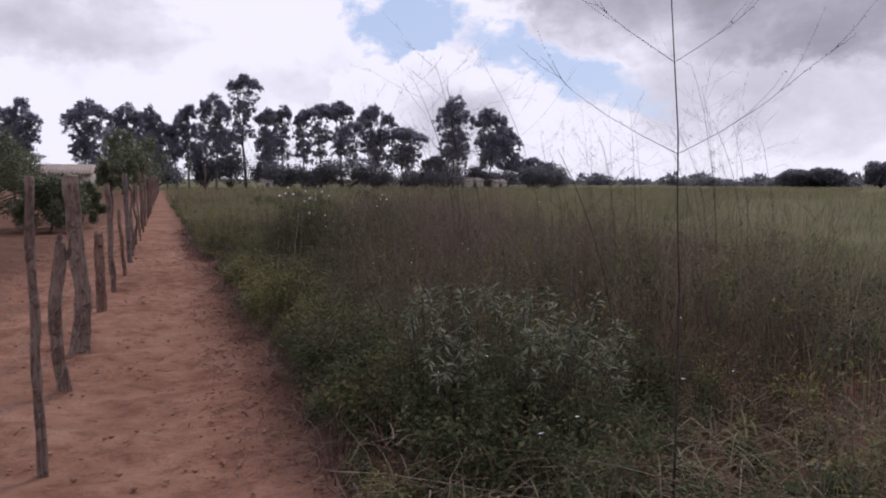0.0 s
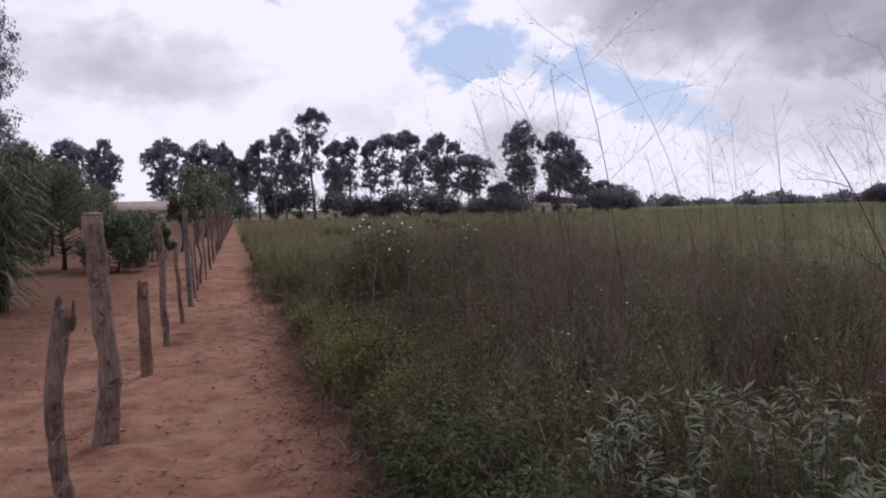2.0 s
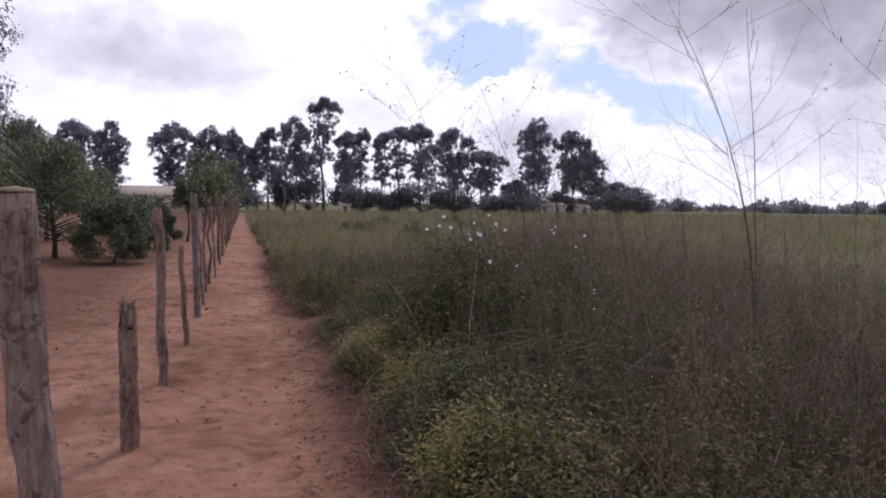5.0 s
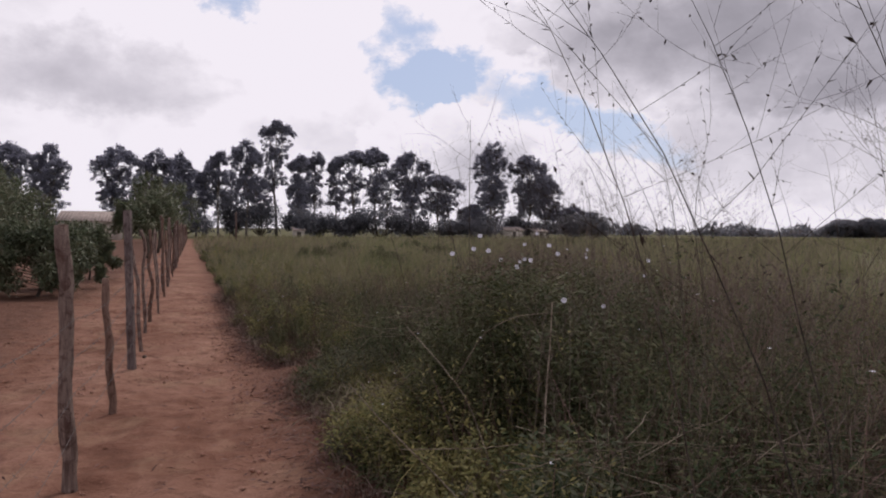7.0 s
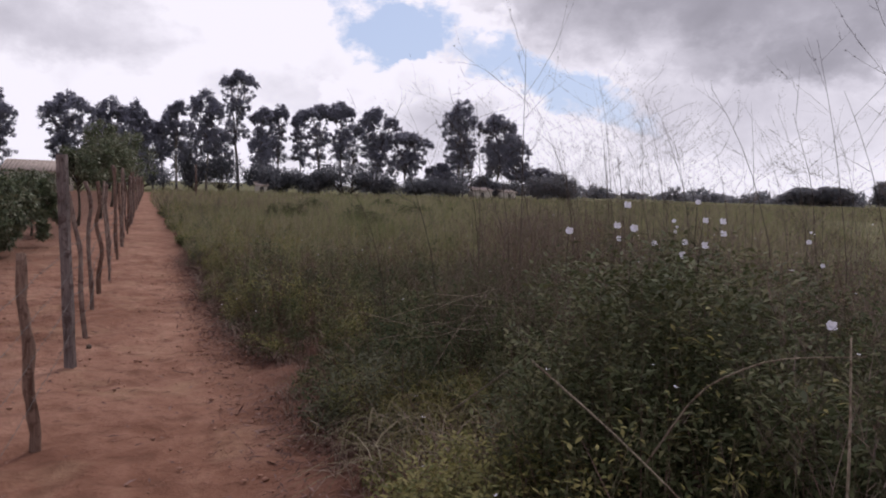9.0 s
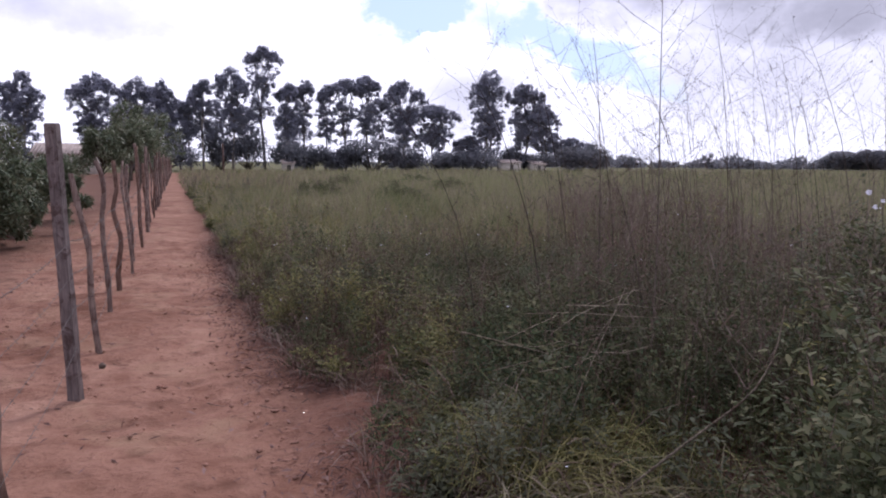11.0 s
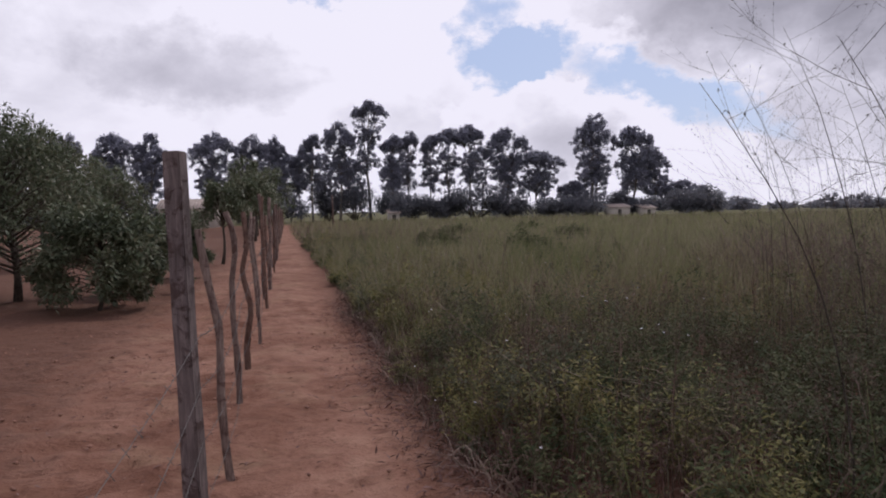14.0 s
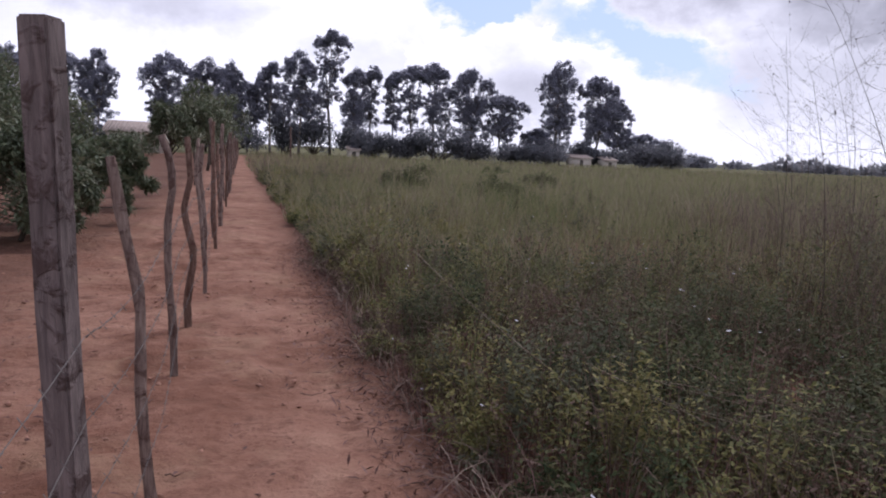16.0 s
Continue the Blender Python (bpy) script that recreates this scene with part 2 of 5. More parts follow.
def plain(name, colour, rough, metal=0.0, spread=0.25, scale=25):
    m, nt, b, out = material(name)
    tc = nt.nodes.new("ShaderNodeTexCoord")
    n = noise_of(nt, tc.outputs["Object"], scale, 5)
    col = ramp(nt, n, [(0.3, tuple(c * (1 - spread) for c in colour)), (0.7, tuple(min(1, c * (1 + spread)) for c in colour))])
    nt.links.new(col, b.inputs["Base Color"])
    b.inputs["Roughness"].default_value, b.inputs["Metallic"].default_value = rough, metal
    return m


M_wire = plain("galvanised_wire", (0.12, 0.105, 0.10), 0.75, 0.3)
M_plaster = plain("pale_plaster", (0.44, 0.40, 0.355), 0.9, 0, 0.15, 2)
M_rooftile = plain("faded_roof_tile", (0.33, 0.27, 0.245), 0.9, 0, 0.25, 3)
M_darkopening = plain("dark_shutter", (0.06, 0.05, 0.045), 0.7)
M_stone = plain("dark_stone", (0.10, 0.07, 0.055), 0.9)
M_clod = plain("soil_clod", (0.27, 0.142, 0.102), 0.95, 0, 0.35, 8)


def soil():
    m, nt, b, out = material("red_sandy_soil")
    p = position(nt)
    s = nt.nodes.new("ShaderNodeSeparateXYZ")
    nt.links.new(p, s.inputs[0])
    large = noise_of(nt, p, 0.55, 4, 0.6, 0.4)
    mid = noise_of(nt, p, 3.2, 5, 0.58, 0.2)
    fine_n = noise_of(nt, p, 30.0, 5, 0.72)
    grit = noise_of(nt, p, 260.0, 2, 0.6)
    f = math_node(nt, "ADD", math_node(nt, "MULTIPLY", large, 0.55), math_node(nt, "MULTIPLY", mid, 0.45))
    col = ramp(nt, f, [(0.30, (0.122, 0.053, 0.035)), (0.43, (0.205, 0.098, 0.067)), (0.56, (0.288, 0.152, 0.110)), (0.72, (0.395, 0.232, 0.170))])
    col = mix_rgb(nt, math_node(nt, "MULTIPLY", math_node(nt, "SUBTRACT", fine_n, 0.53), 3.2, clamp=True), col, (0.14, 0.064, 0.042))
    col = mix_rgb(nt, math_node(nt, "MULTIPLY", math_node(nt, "SUBTRACT", grit, 0.62), 2.2, clamp=True), col, (0.60, 0.42, 0.32))
    # shade in footprints and hollows painted as dark streaks, which also sink the bump
    mp = nt.nodes.new("ShaderNodeMapping")
    mp.inputs["Scale"].default_value = (0.95, 1.5, 1.0)
    nt.links.new(p, mp.inputs[0])
    scuff_shade = noise_of(nt, mp.outputs[0], 4.0, 6, 0.62, 0.1)
    col = mix_rgb(nt, math_node(nt, "MULTIPLY", math_node(nt, "MULTIPLY", math_node(nt, "SUBTRACT", scuff_shade, 0.52), 6.5, clamp=True), 0.70), col, (0.125, 0.058, 0.039))
    dust = noise_of(nt, p, 1.3, 5, 0.62, 0.5)
    col = mix_rgb(nt, math_node(nt, "MULTIPLY", math_node(nt, "MULTIPLY", math_node(nt, "SUBTRACT", dust, 0.54), 6.0, clamp=True), 0.55), col, (0.34, 0.215, 0.145))
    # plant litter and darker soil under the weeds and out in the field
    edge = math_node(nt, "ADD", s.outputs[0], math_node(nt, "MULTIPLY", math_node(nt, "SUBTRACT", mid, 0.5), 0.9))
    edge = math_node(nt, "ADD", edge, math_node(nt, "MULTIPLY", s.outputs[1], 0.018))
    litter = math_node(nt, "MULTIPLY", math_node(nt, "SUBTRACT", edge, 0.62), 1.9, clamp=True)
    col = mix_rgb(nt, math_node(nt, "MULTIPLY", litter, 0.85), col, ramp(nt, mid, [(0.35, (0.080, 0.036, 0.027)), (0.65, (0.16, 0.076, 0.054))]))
    # leaf litter beneath the orchard, with the trees' shade painted into its dark colour
    yard = math_node(nt, "MULTIPLY", math_node(nt, "SUBTRACT", math_node(nt, "ADD", math_node(nt, "MULTIPLY", s.outputs[0], -1.0), math_node(nt, "MULTIPLY", mid, 2.4)), 2.9), 1.1, clamp=True)
    col = mix_rgb(nt, math_node(nt, "MULTIPLY", yard, 0.82), col, ramp(nt, fine_n, [(0.38, (0.095, 0.047, 0.034)), (0.62, (0.15, 0.078, 0.055))]))
    # thin turf out in the field and beyond the end of the fence
    turf = math_node(nt, "MAXIMUM", math_node(nt, "MULTIPLY", math_node(nt, "SUBTRACT", s.outputs[0], 5.0), 0.15, clamp=True),
                     math_node(nt, "MULTIPLY", math_node(nt, "SUBTRACT", s.outputs[1], 96.0), 0.15, clamp=True))
    col = mix_rgb(nt, math_node(nt, "MULTIPLY", turf, 0.92), col, ramp(nt, noise_of(nt, p, 0.12, 5, 0.6), [(0.35, (0.075, 0.082, 0.036)), (0.65, (0.135, 0.125, 0.062))]))
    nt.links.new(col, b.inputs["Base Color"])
    b.inputs["Roughness"].default_value = 0.95
    b.inputs["Specular IOR Level"].default_value = 0.15
    h = math_node(nt, "ADD", math_node(nt, "MULTIPLY", mid, 1.0), math_node(nt, "MULTIPLY", fine_n, 0.24))
    h = math_node(nt, "SUBTRACT", h, math_node(nt, "MULTIPLY", scuff_shade, 0.9))
    bump_to(nt, b, h, 1.0, 0.075)
    return m


M_soil = soil()

# ---- mesh building ----
rng = np.random.default_rng(11)


class Geo:
    """Gathers vertices, quads and triangles for one mesh."""

    def __init__(self):
        self.v, self.q, self.t, self.n = [], [], [], 0

    def add(self, v, q=None, t=None):
        if q is not None and len(q):
            self.q.append(np.asarray(q, dtype=np.int64).reshape(-1, 4) + self.n)
        if t is not None and len(t):
            self.t.append(np.asarray(t, dtype=np.int64).reshape(-1, 3) + self.n)
        self.v.append(np.asarray(v, dtype=float).reshape(-1, 3))
        self.n += len(self.v[-1])
        return self

    def mesh(self, name, mat, smooth=False):
        me = bpy.data.meshes.new(name)
        v = np.concatenate(self.v)
        q = np.concatenate(self.q) if self.q else np.zeros((0, 4), int)
        t = np.concatenate(self.t) if self.t else np.zeros((0, 3), int)
        loops = np.concatenate([q.ravel(), t.ravel()])
        start = np.concatenate([np.arange(len(q)) * 4, len(q) * 4 + np.arange(len(t)) * 3])
        me.vertices.add(len(v))
        me.vertices.foreach_set("co", v.astype(np.float32).ravel())
        me.loops.add(len(loops))
        me.loops.foreach_set("vertex_index", loops.astype(np.int32))
        me.polygons.add(len(start))
        me.polygons.foreach_set("loop_start", start.astype(np.int32))
        if smooth:
            me.polygons.foreach_set("use_smooth", np.ones(len(start), bool))
        me.update(calc_edges=True)
        me.materials.append(mat)
        return me


def part(name, geo, mat, parent=None, label="", smooth=False):
    ob = new(name, geo.mesh(name, mat, smooth))
    ob.parent = parent
    return tagged(ob, label)


def thing(name, at, label, category, group=""):
    ob = new(name)
    ob.location = at
    ob.empty_display_size = 0.2
    return tagged(ob, label, category, group)


def unit(v):
    return v / np.maximum(np.linalg.norm(v, axis=-1, keepdims=True), 1e-9)


def vnoise(x, y, cell, seed=0):
    """Smooth value noise, 0 to 1."""
    x, y = np.asarray(x, float) / cell, np.asarray(y, float) / cell
    i, j = np.floor(x).astype(np.int64), np.floor(y).astype(np.int64)
    u, w = x - i, y - j
    u, w = u * u * (3 - 2 * u), w * w * (3 - 2 * w)

    def h(a, b):
        k = (a * 374761393 + b * 668265263 + seed * 982451653) & 0xFFFFFFFF
        k = ((k ^ (k >> 13)) * 1274126177) & 0xFFFFFFFF
        return ((k ^ (k >> 16)) & 0xFFFF) / 65535.0

    return (h(i, j) * (1 - u) + h(i + 1, j) * u) * (1 - w) + (h(i, j + 1) * (1 - u) + h(i + 1, j + 1) * u) * w


def tube(points, radii, sides=8, lump=0.0, seed=0):
    """A closed tube along points; lump: unevenness of its skin as a share of its radius."""
    p, r = np.asarray(points, float), np.asarray(radii, float)
    d = unit(np.gradient(p, axis=0))
    side = unit(np.cross(d, np.array([0.31, 0.95, 0.05])))
    up = np.cross(side, d)
    a = np.arange(sides) / sides * 2 * math.pi
    rr = r[:, None] * (1 + lump * (np.random.default_rng(seed).random((len(p), sides)) - 0.5) * 2)
    if lump:
        fixed = 1 + lump * 1.5 * (np.random.default_rng(seed + 1).random(sides) - 0.5)
        rr = rr * fixed[None, :]
    v = p[:, None, :] + rr[..., None] * (np.cos(a)[None, :, None] * side[:, None, :] + np.sin(a)[None, :, None] * up[:, None, :])
    n = len(p)
    k = np.arange(n - 1)[:, None] * sides
    s, s2 = np.arange(sides)[None, :], (np.arange(sides)[None, :] + 1) % sides
    q = np.stack([k + s, k + s2, k + sides + s2, k + sides + s], -1).reshape(-1, 4)
    v = np.concatenate([v.reshape(-1, 3), p[:1], p[-1:] + d[-1:] * r[-1] * 0.15])
    c0, c1 = n * sides, n * sides + 1
    s, s2 = np.arange(sides), (np.arange(sides) + 1) % sides
    t = np.concatenate([np.stack([np.full(sides, c0), s2, s], -1), np.stack([np.full(sides, c1), (n - 1) * sides + s, (n - 1) * sides + s2], -1)])
    return v, q, t


def blades(root, height, azim, lean, width, segs=2, droop=0.0):
    """Grass blades or stems: tapered strips that lean out from their roots."""
    n = len(root)
    s = np.linspace(0, 1, segs + 1)
    out = np.stack([np.cos(azim), np.sin(azim), np.zeros(n)], -1)
    face = azim + math.pi / 2 + rng.normal(0, 0.7, n)
    side = np.stack([np.cos(face), np.sin(face), np.zeros(n)], -1)
    c = root[:, None, :] + out[:, None, :] * (lean * height)[:, None, None] * (s ** 1.7)[None, :, None]
    rise = s[None, :] - (0.25 * lean + droop)[:, None] * s[None, :] ** 3 if not np.isscalar(droop) else s[None, :] - (0.25 * lean)[:, None] * s[None, :] ** 3 - droop * s[None, :] ** 3
    c[..., 2] += height[:, None] * rise
    w = width[:, None] * (1 - 0.8 * s ** 1.5)[None, :] * 0.5
    v = np.stack([c - side[:, None, :] * w[..., None], c + side[:, None, :] * w[..., None]], 2)
    k = (np.arange(n) * (segs + 1) * 2)[:, None] + (np.arange(segs) * 2)[None, :]
    q = np.stack([k, k + 1, k + 3, k + 2], -1).reshape(-1, 4)
    return v.reshape(-1, 3), q, c


def leaves(base, way, length, width, fold=0.15):
    """One diamond-shaped leaf at each base, folded along its rib."""
    way = unit(way)
    side = unit(np.cross(way, np.array([0.0, 0.0, 1.0])) + rng.normal(0, 0.25, way.shape))
    nor = np.cross(side, way)
    L, W = length[:, None], width[:, None]
    mid = base + way * L * 0.45
    v = np.stack([base, mid + side * W * 0.5 + nor * W * fold, base + way * L - nor * L * 0.08, mid - side * W * 0.5 + nor * W * fold], 1)
    return v.reshape(-1, 3), np.arange(len(base) * 4).reshape(-1, 4)


def small_leaves(base, way, length, width):
    """A plain three-cornered leaf at each base, for leaves seen from afar."""
    way = unit(way)
    side = unit(np.cross(way, np.array([0.0, 0.0, 1.0])) + rng.normal(0, 0.25, way.shape))
    L, W = length[:, None], width[:, None] * 0.75
    v = np.stack([base + side * W, base + way * L, base - side * W], 1)
    return v.reshape(-1, 3), None, np.arange(len(base) * 3).reshape(-1, 3)


def herbs(geo, stems, root, height, per, length, width, top_bias=0.6, spread=0.10, far=False):
    """Leafy weeds: a stem each with leaves set round it."""
    n = len(root)
    az = rng.random(n) * 6.283
    lean = rng.random(n) * 0.35
    v, q, c = blades(root, height, az, lean, np.full(n, 0.006), 2)
    stems.add(v, q)
    s = rng.random((n, per)) ** top_bias * 0.95 + 0.05
    out = np.stack([np.cos(az), np.sin(az)], -1)
    b = np.zeros((n, per, 3))
    b[..., :2] = root[:, None, :2] + out[:, None, :] * (lean * height)[:, None, None] * (s ** 1.7)[..., None]
    b[..., 2] = root[:, None, 2] + height[:, None] * (s - (0.25 * lean)[:, None] * s ** 3)
    a = rng.random((n, per)) * 6.283
    r = rng.random((n, per)) * spread
    way = np.stack([np.cos(a), np.sin(a), rng.normal(0.15, 0.45, (n, per))], -1)
    b[..., 0] += np.cos(a) * r
    b[..., 1] += np.sin(a) * r
    m = n * per
    shape = small_leaves if far else leaves
    geo.add(*shape(b.reshape(m, 3), way.reshape(m, 3), length * (0.6 + 0.8 * rng.random(m)), width * (0.6 + 0.8 * rng.random(m))))


def scatter(n, x0, x1, y0, y1):
    return np.stack([x0 + (x1 - x0) * rng.random(n), y0 + (y1 - y0) * rng.random(n), np.zeros(n)], -1)


def path_edge(y):
    """Where the bare path ends and the weeds begin."""
    return 1.02 - 0.025 * np.clip(np.asarray(y, float) - 6, 0, 60) + 0.30 * np.exp(-((np.asarray(y, float) - 12.0) / 0.5) ** 2) + 0.22 * (vnoise(y, 0 * y, 1.3, 5) - 0.5) + 0.12 * (vnoise(y, 0 * y, 0.4, 6) - 0.5)


def trampled(x, y):
    """Flattened, dry growth: beside the start of the walk, and a smaller patch further on."""
    return np.clip(1.3 - np.minimum(np.hypot((x - 2.9) / 1.7, (y - 0.9) / 1.0), np.hypot((x - 1.75) / 0.75, (y - 9.95) / 0.5)), 0, 1)


def tall_zone(x, y):
    lim = np.maximum(1.3, 0.55 * (y - 10.5) + 1.3)
    return np.clip((7.8 - x + 0.25 * np.clip(y - 8, 0, 40)) / 3.0, 0.25, 1) * np.clip((x - lim) / 0.9, 0, 1) * np.clip((34 - np.hypot(x, y - 6)) / 16, 0.12, 1)


def cover(x, y):
    """Height of the growth in the field."""
    e = np.clip((x - path_edge(y)) / 0.35, 0, 1)
    h = (0.26 + 0.34 * vnoise(x, y, 1.2, 3) + 0.42 * vnoise(x, y, 0.42, 4) ** 1.5) * (0.22 + 0.78 * e)
    h = h + 0.42 * tall_zone(x, y) * (0.35 + 0.9 * vnoise(x, y, 2.3, 8))
    return h * (1 - 0.78 * trampled(x, y))


# ---- ground ----
def spaced(fine0, fine1, step, lo, hi, growth):
    a = list(np.arange(fine0, fine1 + step / 2, step))
    d = step
    while a[-1] < hi:
        d *= growth
        a.append(a[-1] + d)
    d = step
    while a[0] > lo:
        d *= growth
        a.insert(0, a[0] - d)
    return np.array(a)


gx = spaced(-3.0, 1.6, 0.05, -2600, 2600, 1.22)
gy = spaced(-1.0, 20.0, 0.06, -2600, 2600, 1.2)
X, Y = np.meshgrid(gx, gy)
near = np.clip(1 - np.maximum(np.maximum(-3.5 - X, X - 2.2), np.maximum(Y - 24, -3 - Y)) / 3, 0, 1)
Z = (0.035 * (vnoise(X, Y, 0.42, 1) - 0.5) + 0.040 * (vnoise(X * 0.7, Y * 1.3, 0.22, 2) ** 2 - 0.4) + 0.030 * (vnoise(X, Y, 0.09, 9) - 0.5)) * near
# scuffs: small sharp-rimmed dents across the line of walking
dent = np.clip(vnoise(X * 0.55, Y * 1.5, 0.16, 14) - 0.60, 0, 1) * np.clip(vnoise(X, Y, 0.9, 15) * 2 - 0.5, 0, 1)
Z -= 0.10 * dent * near
Z += 0.05 * (vnoise(X, Y, 2.1, 7) - 0.5) * near
Z += 0.07 * np.clip((X - 0.8) / 0.5, 0, 1) * near
Z -= 0.035 * np.exp(-((X - 0.2) / 0.35) ** 2) * near
nx, ny = len(gx), len(gy)
k = (np.arange(ny - 1)[:, None] * nx + np.arange(nx - 1)[None, :]).ravel()
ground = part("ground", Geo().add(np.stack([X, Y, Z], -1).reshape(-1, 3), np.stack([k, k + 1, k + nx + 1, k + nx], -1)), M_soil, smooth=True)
tagged(ground, "red sandy soil of the trodden path, yard and field", "ground", kind="structure")

# ---- fence ----
def fence_post(y, x, height, radius, material_, label, lean=(0, 0), wobble=0.0, taper=0.8, foot=1.0, top="flat", seed=0, sides=10, bends=None):
    r = np.random.default_rng(seed + 100)
    post = thing("fence_post", (x, y, 0), label, "fence post", "fence posts along the path")
    n = 16
    s = np.linspace(0, 1, n)
    bend = np.stack([np.interp(s, np.linspace(0, 1, 6), np.r_[0, r.normal(0, wobble, 5)]),
                     np.interp(s, np.linspace(0, 1, 6), np.r_[0, r.normal(0, wobble, 5)])], -1)
    if bends:
        bend[:, 0] += np.interp(s, [b[0] for b in bends], [b[1] for b in bends])
    pts = np.stack([lean[0] * s + bend[:, 0], lean[1] * s + bend[:, 1], -0.15 + (height + 0.15) * s], -1)
    rad = radius * (1 + (taper - 1) * s) * (1 + (foot - 1) * np.exp(-s * 7)) * (1 + 0.10 * (r.random(n) - 0.5))
    if top == "point":
        rad[-1] *= 0.25
        rad[-2] *= 0.7
    v, q, t = tube(pts, rad, sides, 0.15, seed)
    if top == "split":
        jag = r.random(sides) ** 1.5
        jag = np.where(np.arange(sides) % 3 == 0, jag * 0.25, jag)
        for back, share in ((1, 1.0), (2, 0.55), (3, 0.15)):
            v[(n - back) * sides:(n - back + 1) * sides, 2] -= jag * share * 0.26 * min(1.0, height)
        v[-1, 2] -= 0.16 * height
        v[-1, :2] += r.normal(0, radius * 0.3, 2)
    g = Geo().add(v, q, t)
    part("shaft", g, material_, post, smooth=False)
    if top == "flat" and radius > 0.07:
        rim = pts[-1] + np.array([0, 0, 0.004])
        part("cut_top", Geo().add(*tube([rim, rim + [0, 0, 0.012]], [rad[-1] * 1.06, rad[-1] * 0.98], 12, 0.05, seed)), M_drystem, post, "paler sawn top")
    return post


def square_post(x, y, height, half, label):
    post = thing("fence_post", (x, y, 0), label, "fence post", "fence posts along the path")
    bm = bmesh.new()
    bmesh.ops.create_cube(bm, size=1.0)
    bmesh.ops.scale(bm, vec=(half * 2, half * 2, height + 0.2), verts=bm.verts)
    bmesh.ops.translate(bm, vec=(0, 0, (height - 0.2) / 2), verts=bm.verts)
    bmesh.ops.bevel(bm, geom=bm.edges[:], offset=0.006, segments=2, affect="EDGES")
    bmesh.ops.subdivide_edges(bm, edges=[e for e in bm.edges if abs(e.verts[0].co.z - e.verts[1].co.z) > 0.5], cuts=8)
    for v in bm.verts:
        v.co += Vector((noise.noise(v.co * 7), noise.noise(v.co * 7 + Vector((5, 0, 0))), 0)) * 0.006
    me = bpy.data.meshes.new("shaft")
    bm.to_mesh(me)
    bm.free()
    me.materials.append(M_wood_dark)
    ob = new("shaft", me)
    ob.parent = post
    post.rotation_euler = (radians(0.8), radians(-1.0), radians(-18))
    return post


POSTS = []


def add_post(x, y, *a, **k):
    POSTS.append((x, y))
    return fence_post(y, x, *a, **k)


add_post(-0.62, -0.6, 1.55, 0.05, M_wood, "grey weathered wooden fence post in red soil", seed=1, wobble=0.01)
add_post(-0.60, 1.0, 1.5, 0.045, M_wood, "grey weathered wooden fence post in red soil", seed=2, wobble=0.01)
add_post(-0.50, 2.5, 1.64, 0.028, M_wood, "slim dark-stained wooden fence post, slightly leaning", lean=(0.01, 0.0), wobble=0.005, seed=3)
add_post(-0.555, 4.09, 1.22, 0.044, M_wood, "short grey fence post with a split, splintered top", bends=((0, 0), (0.3, -0.07), (0.45, -0.08), (0.7, -0.05), (1, 0.02)), wobble=0.008, taper=1.05, top="split", seed=4, sides=16)
add_post(-0.63, 5.38, 1.64, 0.072, M_wood, "thick grey log fence post with a broad crooked foot", bends=((0, -0.01), (0.2, 0.035), (0.4, 0.045), (0.6, 0.01), (1, -0.005)), wobble=0.006, taper=0.85, foot=1.3, seed=5, sides=14)
add_post(-0.62, 7.43, 1.02, 0.056, M_wood_red, "short dark broken fence post with a jagged top", wobble=0.006, taper=0.9, top="split", seed=6, sides=12)
add_post(-0.60, 9.13, 1.55, 0.044, M_wood, "knotty grey wooden fence post in red soil", lean=(-0.03, 0.0), wobble=0.007, seed=7)
add_post(-0.56, 10.83, 1.12, 0.032, M_wood_red, "short slim reddish fence stake in red soil", lean=(-0.05, 0), wobble=0.006, seed=8)
POSTS.append((-0.58, 12.70))
square_post(-0.572, 12.70, 1.72, 0.035, "dark sawn square timber fence post in red soil")
add_post(-0.555, 13.91, 1.40, 0.025, M_wood, "thin crooked branch used as a fence post", bends=((0, 0), (0.3, -0.045), (0.55, -0.055), (0.68, -0.06), (0.78, -0.09), (0.9, -0.11), (1, -0.125)), wobble=0.010, seed=10)
add_post(-0.63, 15.49, 1.5, 0.026, M_wood, "thin crooked branch used as a fence post", bends=((0, 0), (0.3, 0), (0.55, -0.03), (0.68, -0.03), (0.8, 0.01), (0.9, 0.0), (1, -0.06)), wobble=0.012, seed=11)
add_post(-0.64, 16.70, 1.5, 0.028, M_wood_red, "thin crooked branch used as a fence post", bends=((0, 0), (0.3, 0.01), (0.45, 0.035), (0.6, 0.0), (0.68, -0.025), (0.8, 0.02), (1, 0.01)), wobble=0.014, seed=12)
add_post(-0.60, 18.06, 1.5, 0.020, M_wood, "slim straight fence stake in red soil", lean=(-0.06, 0), wobble=0.012, seed=13)
yy, i = 19.3, 20
prng = random.Random(4)
while yy < 95:
    add_post(-0.61 - 0.010 * (yy - 18) + prng.uniform(-0.04, 0.04), yy, prng.uniform(1.4, 1.85), prng.uniform(0.022, 0.042), prng.choice((M_wood, M_wood, M_wood_red)),
             prng.choice(("slim weathered fence post in red soil", "crooked weathered fence post in red soil")), lean=(prng.uniform(-0.08, 0.05), 0), wobble=prng.uniform(0.008, 0.03), seed=i, sides=7)
    yy += prng.uniform(1.1, 1.7)
    i += 1

